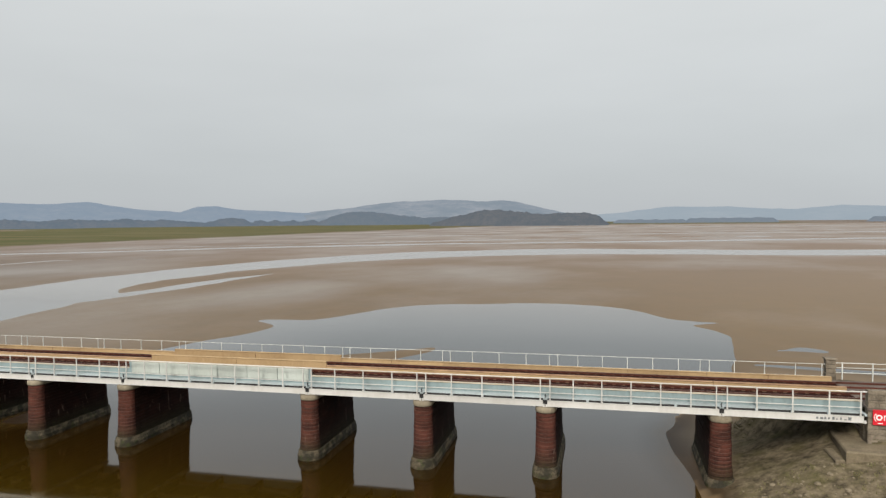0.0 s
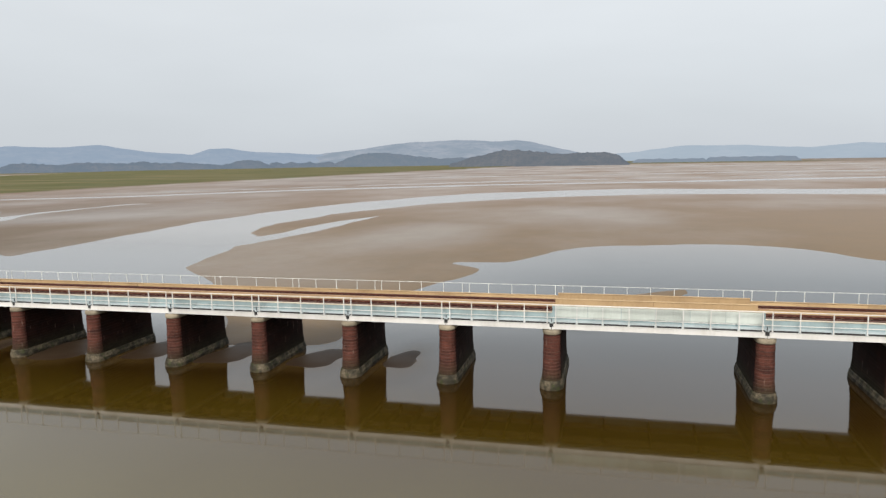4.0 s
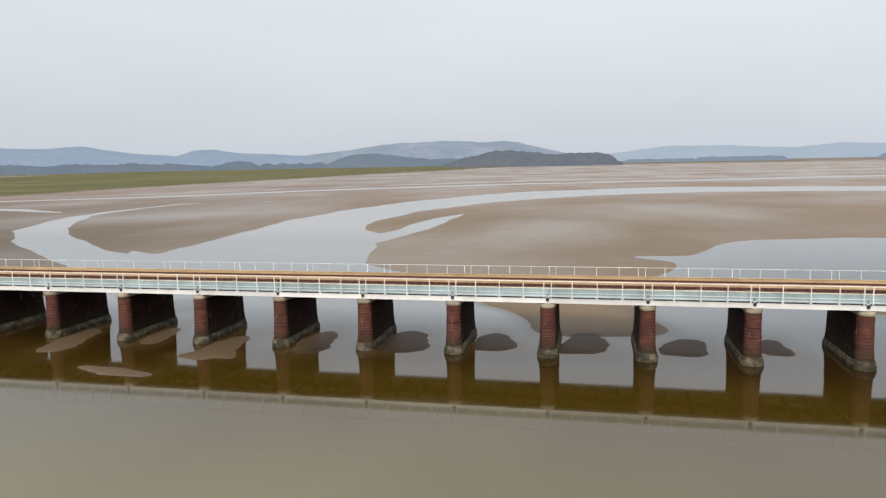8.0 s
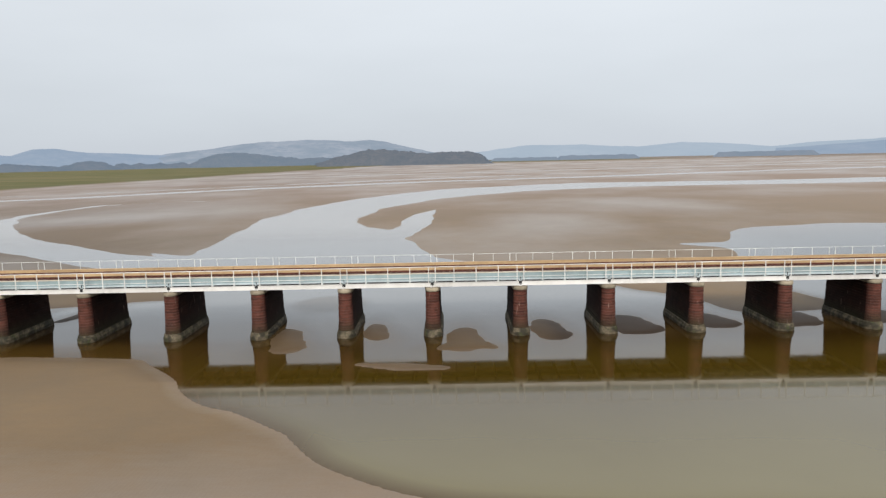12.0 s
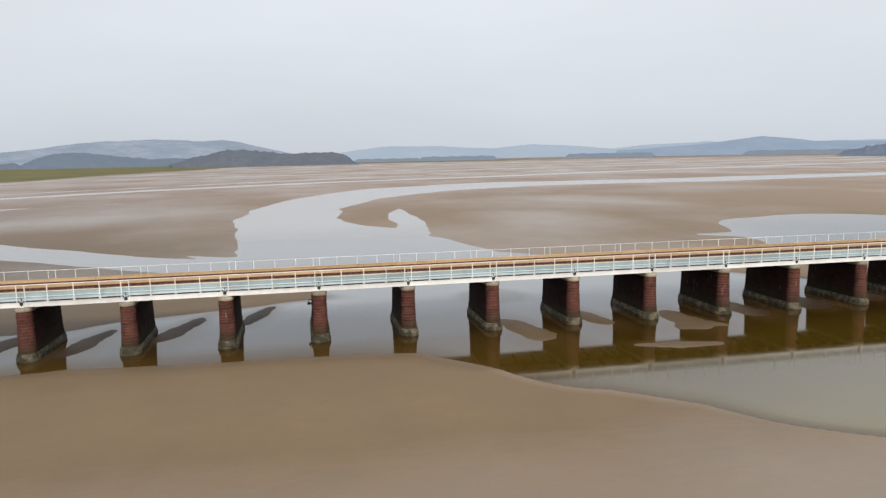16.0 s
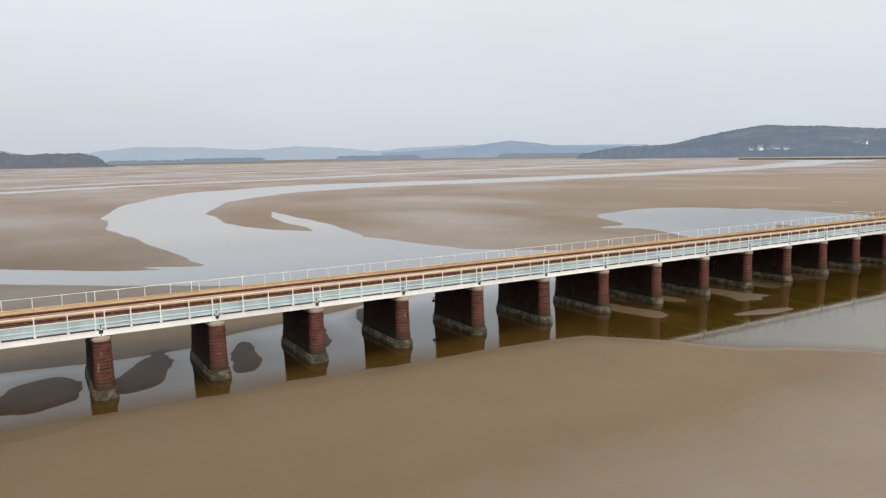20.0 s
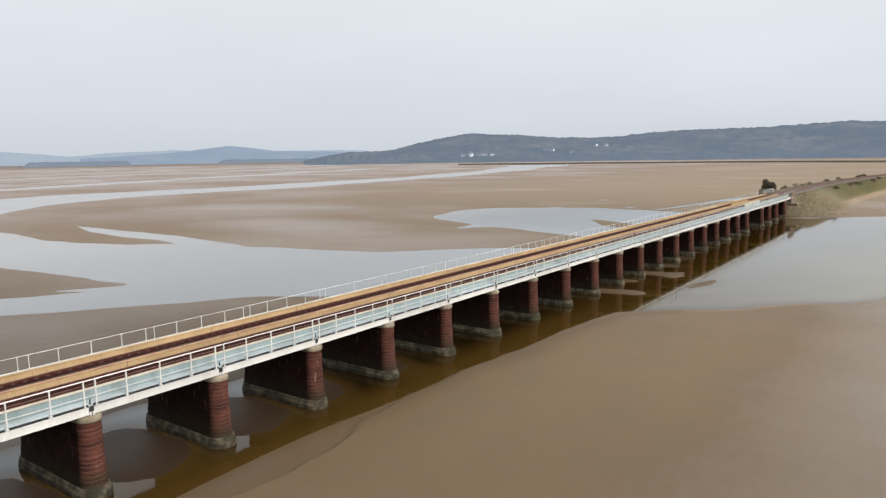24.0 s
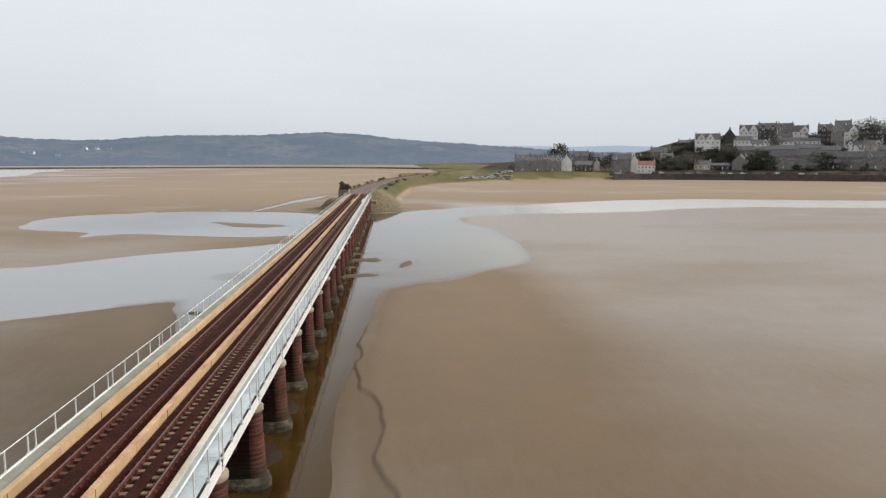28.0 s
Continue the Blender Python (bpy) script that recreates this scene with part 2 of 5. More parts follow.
    gloss = maths(nt, "MULTIPLY", ranged(nt, wet, 0, 1, 0.3, 0.8), maths(nt, "MULTIPLY", ranged(nt, dry, 0, 1, 1, 0.2), ranged(nt, damp.outputs["Fac"], 0, 1, 1, 0.35)))
    nt.links.new(gloss, bsdf.inputs["Specular IOR Level"])
    rip = add(nt, "ShaderNodeTexWave", Scale=1.1, Distortion=7.0, Detail=2.0)
    rip.inputs["Detail Scale"].default_value = 0.6
    nt.links.new(geo.outputs["Position"], rip.inputs["Vector"])
    height = maths(nt, "ADD", maths(nt, "MULTIPLY", rip.outputs["Fac"], 0.4), maths(nt, "ADD", n3, maths(nt, "MULTIPLY", maths(nt, "MULTIPLY", s1, stone.outputs["Fac"]), 6.0)))
    height = maths(nt, "ADD", height, maths(nt, "MULTIPLY", n5, 1.5))
    bumped(nt, bsdf, height, 0.3, 0.02)
    return m


def water_material():
    """Still, silty water: an amber-brown body under a clear reflecting surface; the bed shows through where it is shallow."""
    m, nt, bsdf = material("silty_water")
    n1 = noise_at(nt, 0.03, 4)
    col = mixed(nt, ranged(nt, n1, 0.35, 0.65), (0.019, 0.0095, 0.001), (0.024, 0.0125, 0.0018))
    bsdf.inputs["IOR"].default_value = 1.55
    # sheltered beside the viaduct, ruffled by the wind further off
    geo = nt.nodes.new("ShaderNodeNewGeometry")
    sep = nt.nodes.new("ShaderNodeSeparateXYZ")
    nt.links.new(geo.outputs["Position"], sep.inputs[0])
    off = maths(nt, "ADD", maths(nt, "ABSOLUTE", maths(nt, "SUBTRACT", sep.outputs["Y"], 6.0)), maths(nt, "MULTIPLY", n1, 30.0))
    nt.links.new(maths(nt, "MAXIMUM", ranged(nt, off, 34, 110, 0.05, 0.26), ranged(nt, sep.outputs["Y"], -9, -24, 0.045, 0.06)), bsdf.inputs["Roughness"])
    # darker in the still pool by the western piers: shade and reflection painted in
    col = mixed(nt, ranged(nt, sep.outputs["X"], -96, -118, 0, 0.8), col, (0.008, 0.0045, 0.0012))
    # silt in the shallows south of the viaduct; further off, sky reflection painted in
    silt = maths(nt, "ADD", sep.outputs["Y"], maths(nt, "MULTIPLY", maths(nt, "SUBTRACT", n1, 0.5), 20.0))
    col = mixed(nt, maths(nt, "MULTIPLY", ranged(nt, silt, -2, -11, 0, 1), ranged(nt, sep.outputs["X"], -118, -96, 0.25, 1.0)), col, (0.042, 0.026, 0.003))
    east = ranged(nt, maths(nt, "ADD", sep.outputs["X"], maths(nt, "MULTIPLY", n1, 24.0)), -30, 15, 0, 1)
    near = mixed(nt, east, (0.113, 0.096, 0.042), (0.072, 0.062, 0.017))
    col = mixed(nt, ranged(nt, silt, -15, -36, 0, 1), col, near)
    # pale body colour stands in for the sky mirrored at grazing angles
    col = mixed(nt, ranged(nt, silt, -42, -75, 0, 1), col, (0.33, 0.325, 0.29))
    # north of piers: clear grey pool; channels pale with silt and painted sky reflection
    col = mixed(nt, ranged(nt, silt, 7, 18, 0, 1), col, mixed(nt, east, (0.13, 0.134, 0.132), (0.02, 0.0225, 0.022)))
    col = mixed(nt, ranged(nt, silt, 55, 130, 0, 1), col, (0.25, 0.25, 0.243))
    # the sandy bed shows through the shallows, and a film of water over it mirrors little
    deep = nt.nodes.new("ShaderNodeAttribute")
    deep.attribute_name = "depth"
    col = mixed(nt, ranged(nt, deep.outputs["Fac"], 0.0, 0.11, 0.95, 0.0), col, (0.052, 0.031, 0.009))
    # off the western sand the water is thick with tan silt and mirrors less
    murk = maths(nt, "MULTIPLY", ranged(nt, sep.outputs["Y"], 0.6, -2.4, 0, 1), ranged(nt, sep.outputs["X"], -80, -112, 0, 1))
    col = mixed(nt, maths(nt, "MULTIPLY", murk, 0.85), col, (0.046, 0.0255, 0.0052))
    clear = ranged(nt, deep.outputs["Fac"], 0.0, 0.2, 0.18, 0.5)
    nt.links.new(maths(nt, "MULTIPLY", clear, ranged(nt, murk, 0, 1, 1.0, 0.32)), bsdf.inputs["Specular IOR Level"])
    nt.links.new(col, bsdf.inputs["Base Color"])
    ruffle = ranged(nt, off, 50, 140, 0.6, 40.0)
    rip = maths(nt, "MULTIPLY", ruffle, maths(nt, "ADD", noise_at(nt, 1.4, 3, (1, 0.6, 1)), noise_at(nt, 0.25, 3)))
    bumped(nt, bsdf, rip, 0.08, 0.03)
    return m


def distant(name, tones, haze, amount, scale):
    """Far land: its own colours, the haze of damp air painted in as glow."""
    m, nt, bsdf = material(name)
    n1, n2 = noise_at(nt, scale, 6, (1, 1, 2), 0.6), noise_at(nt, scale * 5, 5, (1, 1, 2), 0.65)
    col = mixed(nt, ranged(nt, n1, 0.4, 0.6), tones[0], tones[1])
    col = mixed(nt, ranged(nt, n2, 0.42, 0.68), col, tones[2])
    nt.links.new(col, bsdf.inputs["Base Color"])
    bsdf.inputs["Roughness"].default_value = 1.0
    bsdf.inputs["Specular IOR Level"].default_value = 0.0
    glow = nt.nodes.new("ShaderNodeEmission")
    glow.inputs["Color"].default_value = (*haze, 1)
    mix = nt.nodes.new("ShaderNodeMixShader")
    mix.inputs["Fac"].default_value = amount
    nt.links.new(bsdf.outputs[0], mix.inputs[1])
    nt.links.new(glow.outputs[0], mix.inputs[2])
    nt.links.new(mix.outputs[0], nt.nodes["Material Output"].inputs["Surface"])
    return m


def leaf_material(name, a, b):
    m, nt, bsdf = material(name)
    geo = nt.nodes.new("ShaderNodeNewGeometry")
    col = mixed(nt, geo.outputs["Random Per Island"], a, b)
    nt.links.new(col, bsdf.inputs["Base Color"])
    bsdf.inputs["Roughness"].default_value = 0.8
    return m


SAND, WATER = sand_material(), water_material()
# one brick in two tones: walls darkened for shade, noses brightened as lit
BRICK, NOSE = brick_material("shaded_pier_brick", 0.44), brick_material("lit_nose_brick", 1.45)
CAP = worn("cap_concrete", (0.29, 0.255, 0.185), (0.13, 0.11, 0.078), 0.85, 1.2, 10, 0.4, 0.03)
PLINTH = plinth_material()
WHITE = worn("white_paint", (0.51, 0.51, 0.49), (0.36, 0.35, 0.32), 0.45, 0.5, 6, 0.1, 0.004, 0, (1, 1, 0.3), 0.45, 0.8)
# walkway blue darkened: the shade below the flange is in this paint
WEBBLUE = worn("shaded_blue_paint", (0.215, 0.285, 0.295), (0.14, 0.18, 0.184), 0.5, 0.5, 5, 0.1, 0.004, 0, (1, 1, 0.3), 0.42, 0.75)
BLUE = worn("pale_blue_paint", (0.38, 0.44, 0.455), (0.23, 0.26, 0.26), 0.5, 0.5, 5, 0.1, 0.004, 0, (1, 1, 0.3), 0.42, 0.75)
PANEL = worn("panel_paint", (0.4, 0.44, 0.41), (0.31, 0.34, 0.31), 0.5, 0.5, 5, 0.1, 0.004, 0, (1, 1, 0.3))
CREAM = worn("cream_paint", (0.54, 0.5, 0.41), (0.36, 0.3, 0.215), 0.55, 0.6, 6, 0.1, 0.004)
YELLOW = worn("ochre_paint", (0.40, 0.282, 0.152), (0.26, 0.172, 0.088), 0.6, 0.45, 5, 0.12, 0.005, 0, (1, 1, 0.4), 0.42, 0.78)
RAILWHITE = worn("white_rail_paint", (0.64, 0.64, 0.62), (0.48, 0.47, 0.44), 0.5, 0.8, 8, 0.08, 0.003)
GALV = worn("galvanised_steel", (0.62, 0.64, 0.61), (0.46, 0.48, 0.46), 0.5, 2.0, 20, 0.05, 0.002, 0.15)
RUST = worn("rusty_rail", (0.11, 0.034, 0.02), (0.05, 0.019, 0.014), 0.7, 2.0, 20, 0.2, 0.004, 0.3)
RAILTOP = worn("worn_rail_head", (0.2, 0.13, 0.11), (0.1, 0.055, 0.042), 0.45, 2.0, 20, 0.1, 0.002, 0.6)
DECK = worn("oily_deck", (0.04, 0.012, 0.0075), (0.014, 0.0055, 0.0045), 0.9, 0.8, 9, 0.5, 0.02, gloss=0.06)
TIMBER_A = worn("grey_sleeper", (0.19, 0.13, 0.08), (0.085, 0.052, 0.036), 0.88, 1.5, 14, 0.4, 0.01, 0, (4, 1, 1), gloss=0.1)
TIMBER_B = worn("dark_sleeper", (0.1, 0.055, 0.038), (0.045, 0.025, 0.018), 0.88, 1.5, 14, 0.4, 0.01, 0, (4, 1, 1), gloss=0.1)
WALK = worn("walkway_grating", (0.23, 0.24, 0.2), (0.13, 0.125, 0.1), 0.7, 0.7, 12, 0.4, 0.01)
BLACK = worn("bearing_steel", (0.03, 0.03, 0.03), (0.015, 0.015, 0.015), 0.6, 3, 20, 0.1, 0.004)
STONE = worn("limestone_block", (0.23, 0.195, 0.15), (0.08, 0.068, 0.05), 0.9, 1.3, 8, 0.8, 0.04)
BOULDER = worn("shore_stone", (0.27, 0.225, 0.155), (0.1, 0.083, 0.056), 0.9, 1.0, 8, 0.5, 0.03)
CONCRETE = worn("old_concrete", (0.2, 0.165, 0.11), (0.1, 0.082, 0.055), 0.9, 0.8, 8, 0.5, 0.03)
RED = worn("red_sign", (0.62, 0.02, 0.035), (0.52, 0.02, 0.03), 0.35, 1, 6, 0.02, 0.001)
SIGNWHITE = worn("sign_white", (0.82, 0.82, 0.8), (0.74, 0.74, 0.72), 0.4, 1, 6, 0.02, 0.001)
GRAFFITI = worn("grey_scrawl", (0.2, 0.22, 0.22), (0.1, 0.11, 0.12), 0.6, 2, 9, 0.02, 0.001)


# ---- mesh helpers ----
class Shape:
    """Gathers boxes, lofts and tubes into one mesh."""

    def __init__(self):
        self.v, self.f = [], []

    def box(self, x0, x1, y0, y1, z0, z1, bevel=0.0):
        b = bevel
        if b <= 0:
            return self.loft([[(x0, y0, z), (x1, y0, z), (x1, y1, z), (x0, y1, z)] for z in (z0, z1)])
        rings = []
        for z, i in ((z0, b), (z0 + b, 0), (z1 - b, 0), (z1, b)):
            rings.append([(x0 + i, y0 + i, z), (x1 - i, y0 + i, z), (x1 - i, y1 - i, z), (x0 + i, y1 - i, z)])
        return self.loft(rings)

    def loft(self, rings, closed=True):
        n, k = len(self.v), len(rings[0])
        for r in rings:
            self.v.extend(r)
        for i in range(len(rings) - 1):
            for j in range(k):
                a, b = n + i * k + j, n + i * k + (j + 1) % k
                self.f.append((a, b, b + k, a + k))
        if closed:
            self.f.append(tuple(range(n + k - 1, n - 1, -1)))
            self.f.append(tuple(range(n + (len(rings) - 1) * k, n + len(rings) * k)))
        return self

    def tube(self, points, r, sides=6):
        rings = []
        for i, p in enumerate(points):
            a, b = Vector(points[max(i - 1, 0)]), Vector(points[min(i + 1, len(points) - 1)])
            d = (b - a).normalized()
            u = d.orthogonal().normalized()
            w = d.cross(u)
            rr = r[i] if isinstance(r, (list, tuple)) else r
            rings.append([tuple(Vector(p) + rr * (math.cos(t) * u + math.sin(t) * w)) for t in (2 * math.pi * q / sides for q in range(sides))])
        return self.loft(rings)

    def mesh(self, name, mat, smooth=False):
        me = bpy.data.meshes.new(name)
        me.from_pydata(self.v, [], self.f)
        me.materials.append(mat)
        if smooth:
            me.shade_smooth()
        me.update()
        return me


def part(name, shape, mat, parent=None, label="", smooth=False):
    ob = new(name, shape.mesh(name, mat, smooth))
    ob.parent = parent
    if label:
        tagged(ob, label)
    return ob


def piece(name, mesh, parent, x=0, y=0, z=0, rz=0.0):
    ob = new(name, mesh)
    ob.parent = parent
    ob.location = (x, y, z)
    ob.rotation_euler = (0, 0, rz)
    return ob


def thing(name, x=0, y=0, z=0, rz=0.0):
    ob = new(name)
    ob.location, ob.rotation_euler = (x, y, z), (0, 0, radians(rz))
    return ob


def smoothstep(a, b, x):
    t = np.clip((x - a) / (b - a), 0, 1)
    return t * t * (3 - 2 * t)


# ---- the estuary's lie of the land ----
def stroke(X, Y, knots):
    """Signed distance to a band that follows the knots (x, y, half width)."""
    best = np.full(X.shape, 1e9)
    for (ax, ay, ar), (bx, by, br) in zip(knots, knots[1:]):
        dx, dy = bx - ax, by - ay
        t = np.clip(((X - ax) * dx + (Y - ay) * dy) / (dx * dx + dy * dy), 0, 1)
        best = np.minimum(best, np.hypot(X - ax - t * dx, Y - ay - t * dy) - (ar + t * (br - ar)))
    return best


def softmin(a, b, k):
    h = np.clip(0.5 + 0.5 * (b - a) / k, 0, 1)
    return b + (a - b) * h - k * h * (1 - h)


MAIN_CHANNEL = [(1150, 720, 45), (900, 560, 40), (600, 440, 30), (350, 378, 24), (150, 360, 30), (20, 368, 34), (-55, 330, 30), (-97, 262, 20), (-116, 195, 16), (-118, 150, 16), (-112, 115, 19), (-105, 80, 24), (-98, 48, 24), (-80, 26, 26), (-60, 8, 20)]
CREEK_INLET = [(-147, 83, 0.4), (-135, 72, 1.8), (-127, 65.5, 3.0), (-116, 57, 4.5)]
WEST_CREEK = [(-190, 271, 1.5), (-218, 264, 2), (-237, 250, 2.5), (-238, 216, 3), (-237, 195, 3.8), (-232, 173, 4.6), (-221, 150, 5.2), (-205, 122, 5.8), (-180, 95, 6.5), (-150, 71, 7.5), (-125, 53, 8.5), (-108, 46, 10)]
NOTCH = [(-79.5, 190, 1.5), (-82, 165, 5), (-86, 130, 7.5), (-92, 100, 11)]
POOL = [(0, 62, 18), (14, 82, 22), (27, 84, 24), (40, 66, 21), (36, 40, 21), (26, 20, 22), (19, 0, 30.5)]
POOL_WEST = [(2, 60, 16), (-11, 45, 12), (-16, 28, 12), (-8, 10, 14)]
POOL_TIP = [(-24, 72, 0.6), (-12, 68, 6), (0, 62, 14)]
POOL_EAST = [(38, 80, 12), (61, 83, 0.8)]
UNDER_BRIDGE = [(-112, 5, 8), (-99, 0.5, 8.2), (-84, -8.6, 13.6), (-66, -17, 20.5), (-45, -16.5, 22.6), (-20, -14.5, 24), (6, -9, 22), (29, -10, 19.5)]
SHORE_CHANNEL = [(30, -12, 16), (50, -34, 17), (60, -55, 21), (72, -88, 26), (90, -122, 28), (97, -158, 28), (86, -205, 26), (76, -260, 26), (70, -400, 30), (90, -700, 40)]
PIER_POOL = [(-260, 4, 8.6), (-200, 4, 8.8), (-160, 4.9, 9.4), (-150, 3.9, 8.2), (-139, 3.7, 8.0), (-132, 5.4, 10), (-112, 8, 14), (-95, 10, 14)]
FAR_CREEKS = [
    [(-420, 232, 4), (-300, 212, 4.5), (-262, 196, 3)],
    [(-700, 210, 5), (-420, 265, 6), (-300, 330, 7), (-210, 420, 9), (-90, 490, 12), (60, 540, 14), (300, 640, 14), (700, 760, 16)],
    [(-420, 330, 2), (-310, 400, 5), (-220, 480, 6), (-60, 600, 6), (200, 700, 5)],
    [(-340, 700, 2), (-100, 780, 9), (300, 900, 12), (900, 1000, 16)],
    [(100, 960, 2), (500, 1130, 14), (1200, 1300, 22)],
    [(60, 45.5, 1.0), (76, 42.6, 1.6), (116, 37.6, 2.2), (150, 31, 2.0), (182, 24.6, 1.0)],
    [(1150, 640, 10), (1020, 560, 14), (880, 505, 10), (780, 500, 3)],
    [(-900, 1250, 3), (100, 1500, 20), (1000, 1700, 20)],
]
PUDDLES = [(68, 57, 3.4, 1.8), (103, 83, 5.5, 2.2)]
RAIL_BANK = [(52, 4.1), (90, 4.1), (130, 3), (184, -1), (260, -9), (340, -24), (415, -42), (520, -74), (653, -118), (800, -175)]


# low scour banks between the piers: middle x and y, half sizes, lean
BANKS = [(-15.4, 6.2, 1.2, 2.8, 0.1), (-24.0, 5.2, 2.0, 3.2, 0.2), (-34.0, 5.0, 2.2, 3.5, 0.1), (-43.3, 4.7, 1.9, 3.3, -0.1), (-52.9, 3.7, 2.4, 4.3, -0.12), (-62.3, 2.3, 1.6, 4.3, -0.1),
         (-71.6, -1.2, 1.6, 4.4, 0.0), (-71.5, -4.0, 2.6, 1.5, 0.0), (-81.2, 2.2, 1.1, 3.3, -0.15), (-90.3, -0.9, 1.5, 4.8, -0.2)]
WEST_BANKS = [(-127.7, 9.6, 1.1, 4.6, 0.3), (-136.6, 6.0, 1.1, 4.7, 0.2), (-145.9, 5.8, 1.9, 5.0, 0.35), (-154.6, 4.3, 3.0, 4.3, 0.1), (-163.6, 4.6, 2.9, 4.6, 0.1), (-173.2, 4.4, 3.1, 4.0, 0.0), (-182.4, 4.9, 3.0, 4.2, 0.1), (-191.8, 4.6, 2.8, 4.0, 0.0)]


def bars(X, Y):
    """Signed distance to the low scour banks that lie between the piers (negative inside)."""
    best = np.full(X.shape, 1e9)
    for i, (cx, cy, rx, ry, lean) in enumerate(BANKS + WEST_BANKS):
        v = Y - cy + 0.28 * np.sin(0.9 * X + 1.7 * i) + 0.12 * np.sin(2.1 * X + i)
        # broad at the south end, drawn out to the north
        taper = 1.0 - 0.22 * np.clip(v / ry, -1, 1)
        u = (X - cx) - lean * (Y - cy) + 0.16 * np.sin(1.1 * Y + 2.3 * i) + 0.07 * np.sin(2.9 * Y + i)
        best = np.minimum(best, ((np.abs(u / (rx * taper)) ** 2.6 + np.abs(v / ry) ** 2.6) ** (1 / 2.6) - 1) * min(rx, ry))
    for knots in ([(-120.8, 10.0, 0.5), (-119.6, 14, 1.0), (-118.2, 18.6, 0.4)], [(-81.5, -10.0, 0.3), (-77.5, -10.9, 1.0), (-73.6, -11.5, 0.4)]):
        best = np.minimum(best, stroke(X, Y, knots))
    return best


def wobble(X, Y):
    """Smooth irregularity of the shore lines, from a few crossed waves."""
    w = 0
    for k, (a, b, ph, amp) in enumerate(((0.11, 0.05, 0.3, 0.9), (-0.06, 0.13, 1.7, 0.8), (0.29, -0.21, 2.1, 0.35), (0.17, 0.31, 4.0, 0.35), (0.03, -0.022, 0.9, 2.0), (0.61, 0.47, 3.3, 0.14), (-0.5, 0.72, 5.1, 0.14))):
        w = w + amp * np.sin(a * X + b * Y + ph)
    return w


def coast(y):
    """Where the town's shore lies, as x at each y."""
    return np.interp(-y, [0, 47, 107, 159, 248, 316, 376, 413, 540, 900], [340, 357, 381, 395, 408, 383, 352, 335, 290, 200])


def land_height(x, y):
    """The raised land east of the water: the shore bank, the railway bank, the green point and the town's hill."""
    shore = -stroke(x, y, [(64, 16, 14), (66, 4, 16), (110, 1, 13), (190, -4, 15), (300, -26, 28), (420, -72, 62), (600, -60, 60)])
    inland = (x - coast(y)) * 0.92
    shore = np.maximum(shore, inland - 9000 * smoothstep(-75, -40, y))
    low = 2.4 * smoothstep(-4, 22, shore)
    bank = stroke(x, y, [(a, b, 5.2) for a, b in RAIL_BANK])
    outside = np.where((y < -0.05) | (y > 9.0), smoothstep(60, 84, x), smoothstep(58.3, 59.0, x))
    top = 6.35 * smoothstep(13, 0, bank) * outside
    foot = stroke(x, y, [(62, 0, 3), (64, 9, 3)])
    low = np.maximum(low, 3.75 * smoothstep(12.5, 0.0, foot))
    # ground raised under the deck's end, added to block light from the north
    low = np.maximum(low, 4.9 * smoothstep(6.5, 0.0, stroke(x, y, [(60.5, 4.5, 2.0), (61, 11, 4.5)])))
    s = -y
    steep = 0.22 * smoothstep(190, 250, s) + 0.78 * smoothstep(256, 318, s)
    town = 3.6 * smoothstep(3, 24, inland) + 2.6 * smoothstep(14, 34, inland)
    town = town + steep * (21.5 * smoothstep(36, 84, inland) + 10.0 * smoothstep(86, 128, inland) * smoothstep(296, 345, s) + 6 * smoothstep(130, 200, inland) * smoothstep(330, 380, s))
    town = town + 7 * smoothstep(70, 190, inland) * smoothstep(90, 150, s) * (1 - steep)
    town = town * (1 - 0.85 * smoothstep(175, 270, inland))
    return np.maximum(np.maximum(low, top), low + town * smoothstep(85, 120, s)), shore


